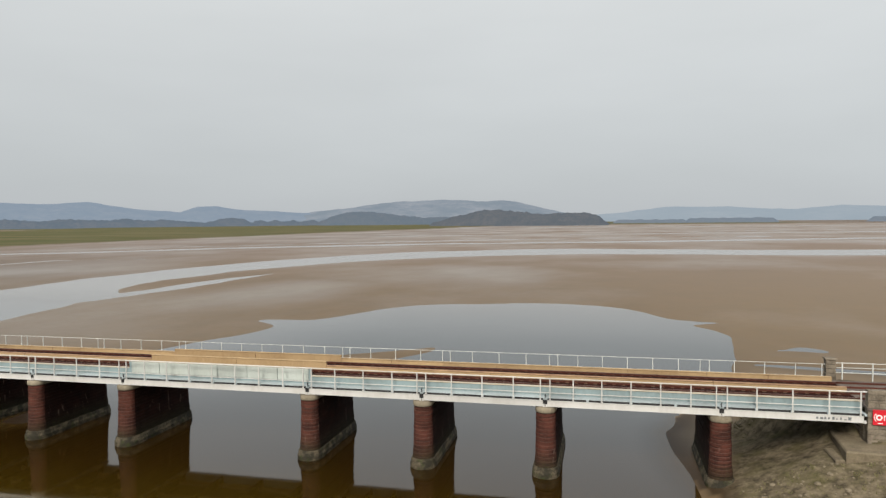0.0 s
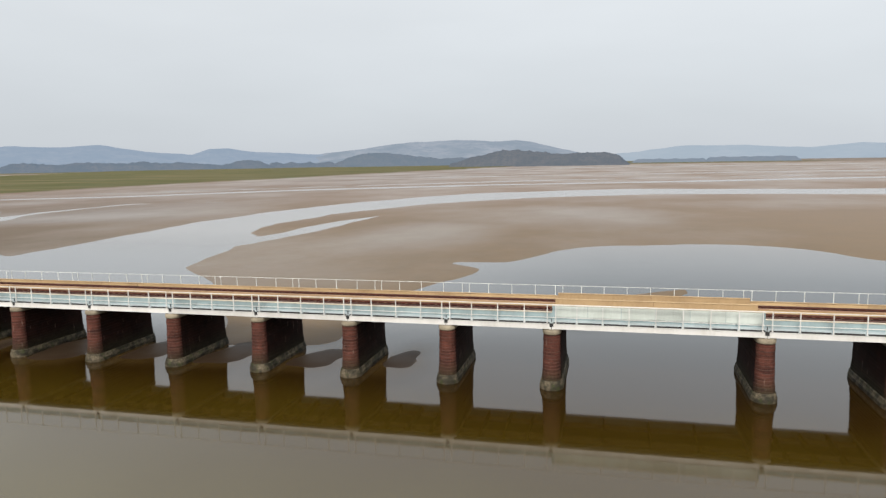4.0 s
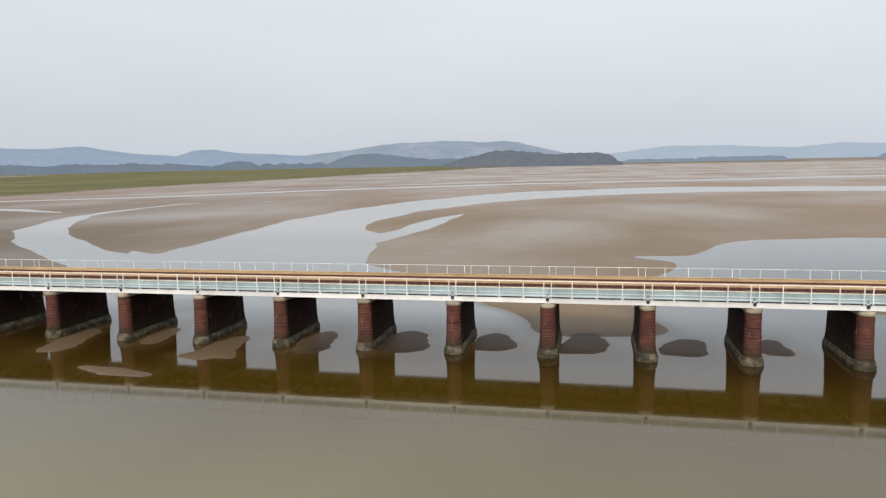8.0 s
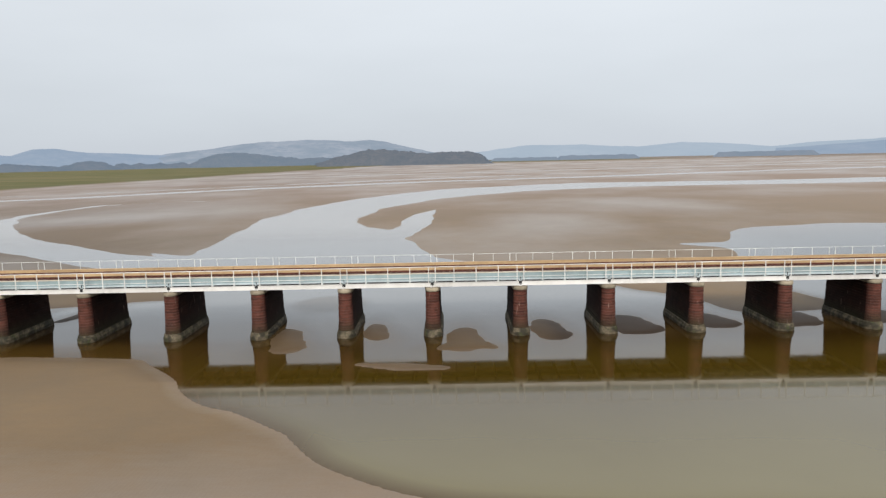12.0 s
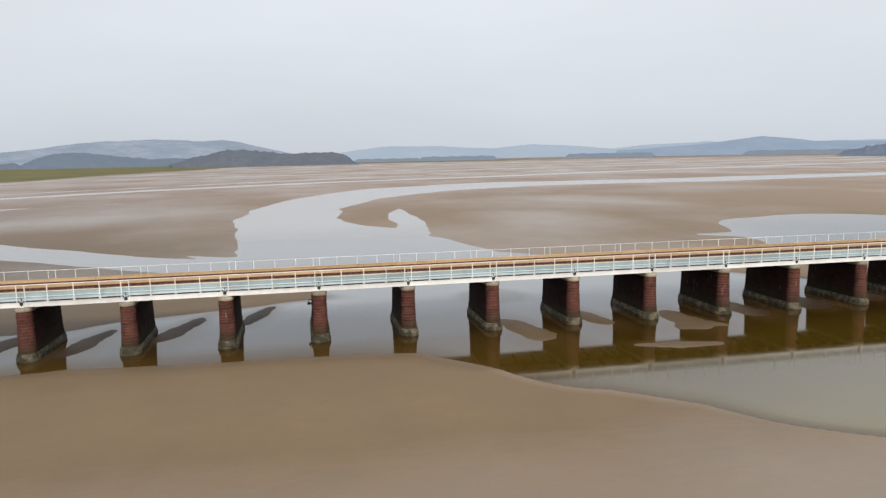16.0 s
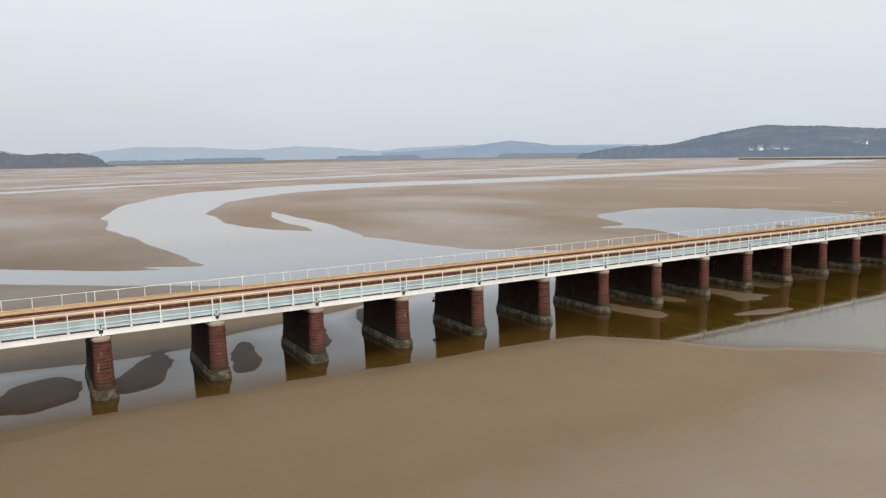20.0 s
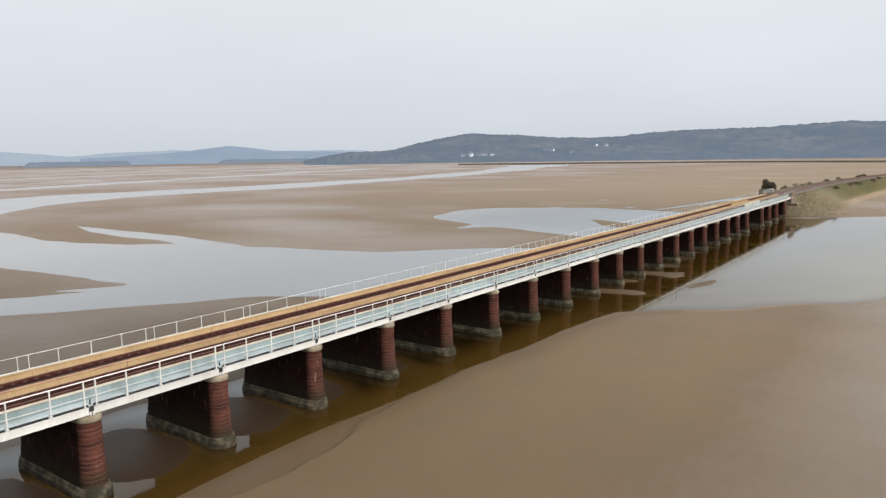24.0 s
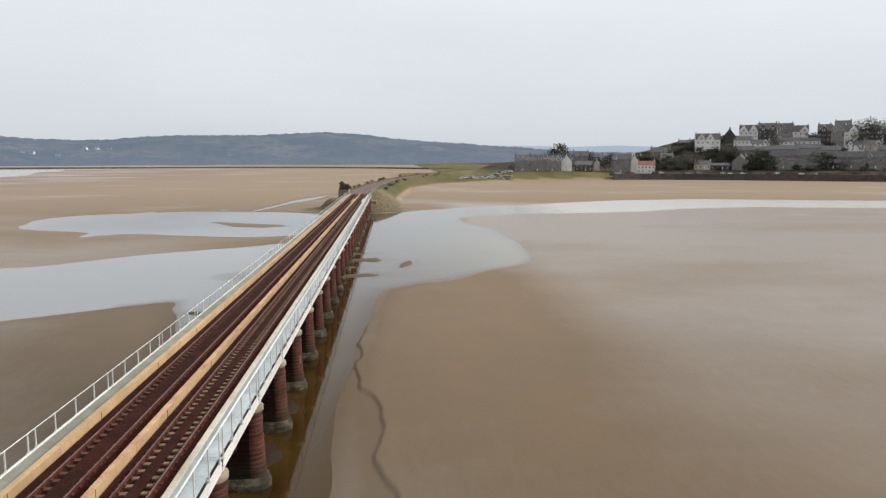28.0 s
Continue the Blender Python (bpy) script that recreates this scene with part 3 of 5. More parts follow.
def ground_height(x, y):
    w = stroke(x, y, MAIN_CHANNEL)
    for knots, k in ((WEST_CREEK, 6), (CREEK_INLET, 3), (NOTCH, 4), (POOL, 5), (POOL_WEST, 4), (POOL_TIP, 2), (POOL_EAST, 2), (UNDER_BRIDGE, 5), (SHORE_CHANNEL, 6), (PIER_POOL, 3)):
        w = softmin(w, stroke(x, y, knots), k)
    near = w
    for knots in FAR_CREEKS:
        w = np.minimum(w, stroke(x, y, knots))
    for px, py, rx, ry in PUDDLES:
        v = y - py + 0.35 * ry * np.sin(0.45 * x + px)
        w = np.minimum(w, (np.sqrt(((x - px) / rx) ** 2 + (v / ry) ** 2) - 1 + 0.3 * np.sin(0.9 * x + 0.5 * y + py)) * ry)
    far = smoothstep(40, 200, y)
    w = w + wobble(x, y) * (0.4 + 0.3 * far + 0.7 * smoothstep(250, 450, y))
    # the point of sand that hooks into the lagoon
    hook = stroke(x, y, [(-84, 196, 9), (-93, 165, 8), (-95, 140, 7), (-92, 124, 5), (-89.5, 114, 0.6)])
    w = np.maximum(w, -hook)
    w = np.maximum(w, -bars(x, y))
    bank = bars(x, y)
    bar = smoothstep(0.3, -0.5, bank)
    dark = smoothstep(1.0, 0.3, bank) * (1 - 0.8 * smoothstep(-100, -96, x) * smoothstep(-58, -66, x))
    shoal = smoothstep(1.25, 0.55, np.hypot((x + 89) / 6.5, (y - 18) / 7.5))
    h = np.where(w > 0, 0.028 * np.minimum(w, 9) + 0.35 * (1 - np.exp(-w / 60)), np.maximum(0.06 * w, -0.9))
    h = np.where((w < 0) & (shoal > 0), h * (1 - shoal) + shoal * np.maximum(h, -0.05), h)
    # a little scarp that the ebb has cut along the near sand
    scarp = np.interp(-x, [100, 110, 122, 134, 142, 149, 157, 164, 171, 190, 215, 260], [-6.6, -5.9, -5.7, -4.9, -4.4, -5.6, -7.2, -7.5, -8.2, -8.0, -8.4, -8.2])
    scarp = scarp + 0.4 * np.sin(0.37 * x) + 0.22 * np.sin(0.83 * x + 1 + 0.8 * np.sin(0.21 * x)) + 0.07 * np.sin(1.7 * x)
    rim = scarp - y
    west = smoothstep(-118, -135, x)
    ledge = smoothstep(-0.1, 0.12, rim) * west
    h = h + 0.16 * ledge + 0.12 * bar
    marsh = stroke(x, y, [(-700, 120, 265), (-720, 420, 300), (-760, 800, 370), (-820, 1400, 520), (-900, 2400, 720)]) + 3 * wobble(x * 0.3, y * 0.3)
    green = smoothstep(3, -5, marsh)
    h = h + 1.3 * smoothstep(6, -6, marsh)
    land, shore = land_height(x, y)
    h = np.maximum(h, np.where(land > 0.02, land + 0.15 * np.sin(0.9 * x) * np.sin(0.8 * y) * smoothstep(0.2, 2, land), h))
    far_shore = smoothstep(1850, 2300, np.hypot(x, y))
    h = h + 2.0 * far_shore
    grass = np.maximum(green, np.maximum(smoothstep(1.3, 2.3, land) * smoothstep(60, 130, x), far_shore * (1 - 0.9 * smoothstep(300, 900, x))))
    stone = smoothstep(0.15, 0.9, land) * smoothstep(125, 75, x)
    damp = (0.3 + 0.55 * smoothstep(34, 44, x)) * np.clip(1.2 - np.abs(w) / 3.0, 0, 1) * (w > -0.5) * smoothstep(60, 15, np.abs(y)) + 1.0 * dark
    # dark line at the scarp's edge: wet sand with the step's shade painted in
    line = np.exp(-((rim + 0.05) / 0.17) ** 2) * (0.13 + 0.13 * np.sin(0.31 * x + 2) * np.sin(0.17 * x))
    margin = 0.22 * smoothstep(0.1, -0.3, rim) * (y < -2.5)
    damp = np.maximum(damp * (y > -14), west * np.maximum(line, margin))
    sheen = 0.95 * smoothstep(-20, -42, y) * smoothstep(-200, -120, x) * smoothstep(110, 70, x) * (land < 0.3)
    sheen = np.maximum(sheen, 0.33 * smoothstep(16, 60, y) * np.maximum(smoothstep(70, -10, x), smoothstep(180, 320, y)))
    sheen = np.maximum(sheen, 0.6 * smoothstep(2.5, 0, w) * smoothstep(-3, -7, y)) * (1 - 0.95 * bar)
    for cx, cy, rx, ry, k in ((-45, 118, 40, 70, 0.7), (-20, 190, 80, 70, 0.65), (-190, 160, 45, 60, 0.7), (60, 240, 110, 70, 0.4), (-250, 330, 120, 60, 0.6)):
        sheen = np.maximum(sheen, k * smoothstep(1.2, 0.1, np.sqrt(((x - cx) / rx) ** 2 + ((y - cy) / ry) ** 2)))
    sheen = np.maximum(sheen, 0.55 * smoothstep(380, 560, y) * (1 - grass))
    scrub = np.maximum(smoothstep(7.2, 9.2, land) * smoothstep(300, 340, x), 0.45 * far_shore * smoothstep(300, 900, x))
    scrub = np.maximum(scrub, smoothstep(3.5, 5.0, land) * smoothstep(-205, -230, y) * (x > 250))
    scrub = np.maximum(scrub, 0.35 * smoothstep(1.8, 3.4, land) * smoothstep(88, 110, x) * smoothstep(470, 420, x) * (y > -70))
    return h, np.clip(grass, 0, 1), np.clip(stone, 0, 1), np.clip(damp, 0, 1), sheen, scrub


def axis(fine0, fine1, step, lo, hi, growth):
    mid = list(np.arange(fine0, fine1 + step, step))
    up, s = [], step
    while (up[-1] if up else mid[-1]) < hi:
        s *= growth
        up.append((up[-1] if up else mid[-1]) + s)
    down, s = [], step
    while (down[-1] if down else mid[0]) > lo:
        s *= growth
        down.append((down[-1] if down else mid[0]) - s)
    return np.array(down[::-1] + mid + up)


def build_ground():
    xs = axis(-190, 70, 0.6, -4700, 4700, 1.022)
    ys = axis(-44, 34, 0.6, -4700, 4700, 1.018)
    ys = np.unique(np.concatenate([ys[(ys < -10.6) | (ys > -3.9)], np.arange(-10.6, -3.9, 0.14)]))
    X, Y = np.meshgrid(xs, ys)
    h, grass, stone, damp, sheen, scrub = ground_height(X, Y)
    nx, ny = len(xs), len(ys)
    me = bpy.data.meshes.new("ground")
    me.vertices.add(nx * ny)
    me.vertices.foreach_set("co", np.stack([X, Y, h], -1).astype(np.float32).ravel())
    i = np.arange(nx * ny).reshape(ny, nx)
    quads = np.stack([i[:-1, :-1], i[:-1, 1:], i[1:, 1:], i[1:, :-1]], -1).reshape(-1, 4)
    me.loops.add(quads.size)
    me.polygons.add(len(quads))
    me.loops.foreach_set("vertex_index", quads.ravel().astype(np.int32))
    me.polygons.foreach_set("loop_start", np.arange(0, quads.size, 4, dtype=np.int32))
    me.update(calc_edges=True)
    for key, values in (("grass", grass), ("stone", stone), ("damp", damp), ("sheen", sheen), ("scrub", scrub)):
        a = me.attributes.new(key, "FLOAT", "POINT")
        a.data.foreach_set("value", values.astype(np.float32).ravel())
    me.materials.append(SAND)
    me.shade_smooth()
    ob = new("ground", me)
    tagged(ob, "brown tidal sand flats with marsh grass and a stony shore", "ground", kind="structure")


build_ground()


def build_water():
    xs, ys = axis(-200, 60, 0.8, -4750, 4750, 1.045), axis(-46, 34, 0.8, -4750, 4750, 1.04)
    X, Y = np.meshgrid(xs, ys)
    h = ground_height(X, Y)[0]
    nx, ny = len(xs), len(ys)
    me = bpy.data.meshes.new("water")
    me.vertices.add(nx * ny)
    me.vertices.foreach_set("co", np.stack([X, Y, 0 * X], -1).astype(np.float32).ravel())
    i = np.arange(nx * ny).reshape(ny, nx)
    quads = np.stack([i[:-1, :-1], i[:-1, 1:], i[1:, 1:], i[1:, :-1]], -1).reshape(-1, 4)
    me.loops.add(quads.size)
    me.polygons.add(len(quads))
    me.loops.foreach_set("vertex_index", quads.ravel().astype(np.int32))
    me.polygons.foreach_set("loop_start", np.arange(0, quads.size, 4, dtype=np.int32))
    me.update(calc_edges=True)
    deep = me.attributes.new("depth", "FLOAT", "POINT")
    # beyond the near waters the mesh is too wide for the shallows to show
    far = np.maximum(np.maximum(smoothstep(28, 40, Y), smoothstep(-60, -90, Y)), np.maximum(smoothstep(45, 65, X), smoothstep(-215, -240, X)))
    deep.data.foreach_set("value", np.maximum(-h, far).astype(np.float32).ravel())
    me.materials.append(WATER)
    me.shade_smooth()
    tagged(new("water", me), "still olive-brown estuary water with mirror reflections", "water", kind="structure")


build_water()


def ground_at(x, y):
    return float(ground_height(np.array([float(x)]), np.array([float(y)]))[0][0])


# ---- far hills ----
def ridge(name, label, eye, far, depth, profile, mat, rough, seed, canopy=0.0, steps=260, base=0.0):
    """A range of hills: from its foot up to a crest that stands at the given bearings and elevations from a point, and down behind."""
    az = np.linspace(profile[0][0], profile[-1][0], steps)
    el = np.interp(az, [p[0] for p in profile], [p[1] for p in profile])
    kern = np.hanning(9)
    kern /= kern.sum()
    el = np.convolve(np.pad(el, 4, mode="edge"), kern, "valid")
    noise_v = Vector((seed, seed * 0.7, 0))
    verts, rows = [], 15
    for i in range(steps):
        a = math.radians(az[i])
        crest = eye[2] + far * math.tan(math.radians(el[i]))
        for k in range(rows):
            s = k / (rows - 4)
            d = far - depth + depth * s
            x, y = eye[0] + d * math.sin(a), eye[1] + d * math.cos(a)
            rise = math.sin(min(s, 1) * math.pi / 2) ** 1.25 if s <= 1 else 1 - 0.5 * (s - 1) * 3
            z = base + max(crest - base, 0) * rise
            p = Vector((x, y, 0)) * 0.004 + noise_v
            z += rough * noise.fractal(p, 1.0, 2.0, 4) * min(1, s * 2) * (0.5 if s >= 1 else 1)
            if canopy:
                z += canopy * (noise.noise(Vector((x, y, 0)) * 0.06 + noise_v) + 0.6 * noise.noise(Vector((x, y, 0)) * 0.15)) * min(1, s * 6)
            verts.append((x, y, z if k else -1.0))
    faces = [(i * rows + k, (i + 1) * rows + k, (i + 1) * rows + k + 1, i * rows + k + 1) for i in range(steps - 1) for k in range(rows - 1)]
    s = Shape()
    s.v, s.f = verts, faces
    ob = part(name, s, mat, smooth=True)
    return tagged(ob, label, "hills", kind="structure")


# haze colours, mixed into the far materials as emission
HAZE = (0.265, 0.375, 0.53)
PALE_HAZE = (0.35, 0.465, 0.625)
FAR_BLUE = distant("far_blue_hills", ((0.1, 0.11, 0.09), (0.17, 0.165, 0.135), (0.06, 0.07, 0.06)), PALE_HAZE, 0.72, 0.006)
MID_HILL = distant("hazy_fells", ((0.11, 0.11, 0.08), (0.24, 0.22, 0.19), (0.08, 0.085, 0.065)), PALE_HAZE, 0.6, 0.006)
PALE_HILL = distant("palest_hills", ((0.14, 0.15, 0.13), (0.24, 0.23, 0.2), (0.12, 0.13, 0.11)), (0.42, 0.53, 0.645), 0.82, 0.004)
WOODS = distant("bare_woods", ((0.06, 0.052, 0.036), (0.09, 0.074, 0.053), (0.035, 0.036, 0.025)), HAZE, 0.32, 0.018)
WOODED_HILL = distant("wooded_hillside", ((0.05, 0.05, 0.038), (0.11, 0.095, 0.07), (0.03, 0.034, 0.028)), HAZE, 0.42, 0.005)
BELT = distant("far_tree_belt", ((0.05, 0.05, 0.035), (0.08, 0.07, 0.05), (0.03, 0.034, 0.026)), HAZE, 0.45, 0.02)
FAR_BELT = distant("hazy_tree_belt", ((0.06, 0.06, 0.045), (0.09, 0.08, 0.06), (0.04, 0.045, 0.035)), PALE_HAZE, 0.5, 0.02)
EYE8, EYE25 = (-33, -67, 19), (-196, -35, 20.5)
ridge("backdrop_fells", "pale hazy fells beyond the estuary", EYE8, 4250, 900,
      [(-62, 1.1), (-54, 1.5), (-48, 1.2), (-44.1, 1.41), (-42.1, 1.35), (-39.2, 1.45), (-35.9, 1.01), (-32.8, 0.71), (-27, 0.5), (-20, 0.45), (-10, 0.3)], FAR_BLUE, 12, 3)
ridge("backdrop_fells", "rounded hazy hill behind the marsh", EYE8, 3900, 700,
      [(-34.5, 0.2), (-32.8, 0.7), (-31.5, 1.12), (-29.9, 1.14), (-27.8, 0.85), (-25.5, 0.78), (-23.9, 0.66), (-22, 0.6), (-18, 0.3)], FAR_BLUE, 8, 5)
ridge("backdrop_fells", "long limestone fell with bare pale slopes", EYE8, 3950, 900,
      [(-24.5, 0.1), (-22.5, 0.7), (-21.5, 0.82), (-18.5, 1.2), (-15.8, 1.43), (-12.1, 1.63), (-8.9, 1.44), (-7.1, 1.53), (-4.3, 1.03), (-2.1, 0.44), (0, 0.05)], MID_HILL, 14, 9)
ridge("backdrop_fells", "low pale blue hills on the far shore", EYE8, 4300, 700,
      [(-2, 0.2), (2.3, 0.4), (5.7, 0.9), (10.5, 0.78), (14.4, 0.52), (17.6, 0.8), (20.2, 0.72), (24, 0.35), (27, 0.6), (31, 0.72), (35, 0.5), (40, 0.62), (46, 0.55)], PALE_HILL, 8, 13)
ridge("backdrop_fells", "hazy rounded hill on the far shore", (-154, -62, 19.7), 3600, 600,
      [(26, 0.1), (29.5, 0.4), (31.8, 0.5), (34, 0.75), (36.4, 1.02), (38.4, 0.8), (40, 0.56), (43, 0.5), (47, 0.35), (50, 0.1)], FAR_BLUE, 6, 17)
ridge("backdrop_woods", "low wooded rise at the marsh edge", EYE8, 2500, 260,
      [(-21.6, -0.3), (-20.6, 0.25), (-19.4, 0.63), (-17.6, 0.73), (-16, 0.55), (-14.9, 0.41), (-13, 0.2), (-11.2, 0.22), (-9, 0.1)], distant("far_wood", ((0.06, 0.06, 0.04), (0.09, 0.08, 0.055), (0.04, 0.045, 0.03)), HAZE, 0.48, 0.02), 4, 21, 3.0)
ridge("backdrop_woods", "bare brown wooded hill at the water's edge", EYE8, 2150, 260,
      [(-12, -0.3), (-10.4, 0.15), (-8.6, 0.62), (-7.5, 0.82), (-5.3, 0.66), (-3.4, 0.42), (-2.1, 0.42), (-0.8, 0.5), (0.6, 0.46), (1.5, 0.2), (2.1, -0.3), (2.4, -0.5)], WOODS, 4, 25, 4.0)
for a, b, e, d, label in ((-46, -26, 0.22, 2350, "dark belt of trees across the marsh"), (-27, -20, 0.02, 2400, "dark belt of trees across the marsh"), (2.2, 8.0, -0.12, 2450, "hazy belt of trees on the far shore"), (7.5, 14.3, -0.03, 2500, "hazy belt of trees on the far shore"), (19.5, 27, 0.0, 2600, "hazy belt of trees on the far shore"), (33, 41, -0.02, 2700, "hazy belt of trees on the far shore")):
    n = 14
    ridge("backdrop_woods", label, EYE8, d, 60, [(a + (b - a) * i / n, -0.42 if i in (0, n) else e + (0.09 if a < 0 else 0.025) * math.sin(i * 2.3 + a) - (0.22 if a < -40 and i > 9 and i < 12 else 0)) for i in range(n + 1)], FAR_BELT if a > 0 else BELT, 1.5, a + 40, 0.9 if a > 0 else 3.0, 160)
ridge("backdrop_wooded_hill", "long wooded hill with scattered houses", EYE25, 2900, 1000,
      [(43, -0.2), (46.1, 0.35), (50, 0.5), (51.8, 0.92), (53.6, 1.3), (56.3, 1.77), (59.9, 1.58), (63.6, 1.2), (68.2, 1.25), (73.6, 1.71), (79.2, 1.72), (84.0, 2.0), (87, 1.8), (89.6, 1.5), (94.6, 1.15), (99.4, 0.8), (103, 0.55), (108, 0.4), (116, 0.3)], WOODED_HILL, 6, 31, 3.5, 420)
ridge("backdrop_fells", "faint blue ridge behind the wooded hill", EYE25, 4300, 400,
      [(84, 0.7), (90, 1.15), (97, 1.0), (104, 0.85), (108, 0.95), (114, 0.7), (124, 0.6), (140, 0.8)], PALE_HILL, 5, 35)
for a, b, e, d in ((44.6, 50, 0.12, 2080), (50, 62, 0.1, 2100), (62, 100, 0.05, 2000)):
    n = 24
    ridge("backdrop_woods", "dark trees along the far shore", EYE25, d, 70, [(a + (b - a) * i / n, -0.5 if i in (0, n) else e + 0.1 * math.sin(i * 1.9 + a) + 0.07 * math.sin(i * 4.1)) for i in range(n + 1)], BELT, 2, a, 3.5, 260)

# ---- the viaduct ----
PITCH = 9.36
PIERS = [(-PITCH * i) for i in range(30, -1, -1)] + [17.25, 26.85, 36.45, 48.9]
END_X = 58.15
Z_CAP = 5.38


def stadium(x_half, y0, y1, z, n=9):
    """A level ring with round ends."""
    ring = []
    for k in range(n + 1):
        a = math.pi + math.pi * k / n
        ring.append((x_half * math.cos(a), y0 + x_half + x_half * math.sin(a), z))
    for k in range(n + 1):
        a = math.pi * k / n
        ring.append((x_half * math.cos(a), y1 - x_half + x_half * math.sin(a), z))
    return ring


def build_pier():
    """A brick pier with rounded ends, battered sides, a stone plinth and a concrete cap."""
    rng = random.Random(3)
    top = thing("bridge_pier")
    s = Shape()
    s.loft([stadium(1.04, -0.68, 9.34, -1.2), stadium(1.04, -0.68, 9.34, 0.34), stadium(1.02, -0.66, 9.32, 0.4), stadium(0.97, -0.6, 9.27, 0.43), stadium(0.96, -0.58, 9.26, 0.66), stadium(0.93, -0.54, 9.23, 0.74), stadium(0.82, -0.4, 9.13, 0.77)])
    part("plinth", s, PLINTH, top, "weed-stained stone plinth", True)
    # courses of blocks, each set a little in or out, with raked joints between: the long walls and the rounded nose
    walls, nose, z = [], [], 0.72
    while z < 4.86:
        hh = min(rng.choice((0.24, 0.28, 0.3, 0.33)), 4.88 - z)
        out = rng.uniform(-0.012, 0.016) + (0.028 if rng.random() < 0.3 else 0)
        for zz, e in ((z, -0.022), (z + 0.02, out), (z + hh - 0.035, out), (z + hh - 0.012, -0.022)):
            t = (zz - 0.38) / 4.5
            ring = stadium(0.83 - 0.13 * t + e, -0.4 + 0.2 * t - e, 9.12 - 0.26 * t + e, zz, 13)
            half = 0.83 - 0.13 * t + e
            nose.append([(x, y, q) for x, y, q in ring[:14]])
            walls.append([(-half + 0.004, ring[0][1] + 0.002, zz), (half - 0.004, ring[0][1] + 0.002, zz)] + ring[14:])
        z += hh
    # the deck's shade is painted into the shaft's brick, sunlight into the nose's
    part("shaft", Shape().loft(walls), BRICK, top, "coursed brick shaft, darkened for the shade under the deck")
    part("nose", Shape().loft(nose), NOSE, top, "red brick nose, brightened as lit from the front")
    s = Shape()
    s.loft([stadium(0.74, -0.26, 8.9, 4.84), stadium(0.79, -0.32, 8.94, 4.9), stadium(0.79, -0.32, 8.94, 5.2), stadium(0.72, -0.25, 8.9, 5.27)])
    part("cap", s, CAP, top, "pale concrete cap", True)
    for y in (0.42, 4.1, 7.9):
        s = Shape()
        s.box(-0.36, 0.36, y - 0.4, y + 0.3, 5.25, 5.345, 0.02)
        part("bearing_block", s, CAP, top)
    return tagged(top, "red-brown brick viaduct pier with a pale concrete cap, standing in water", "bridge pier", "viaduct piers")


pier = build_pier()
pier.location = (PIERS[0], 0, 0)
for k, x in enumerate(PIERS[1:]):
    copy_thing(pier, pose(x, 0, 0, 0, 0, 0))


top = thing("wall_bracket", -113.4, 8.2, 2.4)
s = Shape()
s.box(-0.16, 0.2, -0.14, 0.14, -0.14, 0.14, 0.03)
part("box", s, BLACK, top)
s = Shape()
s.tube([(0.5, 0, 0.45), (0.0, 0, 0.4), (-0.1, 0, 0.1)], 0.045, 6)
part("arm", s, BLACK, top)
s = Shape()
s.box(0.18, 0.62, -0.06, 0.06, -0.06, 0.06, 0.01)
part("stay", s, BLACK, top)
tagged(top, "small black steel bracket and box fixed to a pier", "bracket")


def girder_plates(x0, x1, y0, y1, z0, z1, mat, parent, cap_mat=None, label=""):
    """One girder: web plate and top flange, with butt straps at the middle."""
    s = Shape()
    s.box(x0, x1, y0 + 0.06, y1 - 0.06, z0, z1 - 0.05)
    part("web", s, mat, parent)
    s = Shape()
    s.box(x0, x1, y0, y1, z1 - 0.05, z1, 0.012)
    part("top_flange", s, cap_mat or mat, parent, label)
    x = (x0 + x1) / 2
    s = Shape()
    s.box(x - 0.012, x + 0.012, y0 + 0.04, y1 - 0.04, z0 + 0.3, z1 - 0.055)
    part("joint_strap", s, RUST, parent)


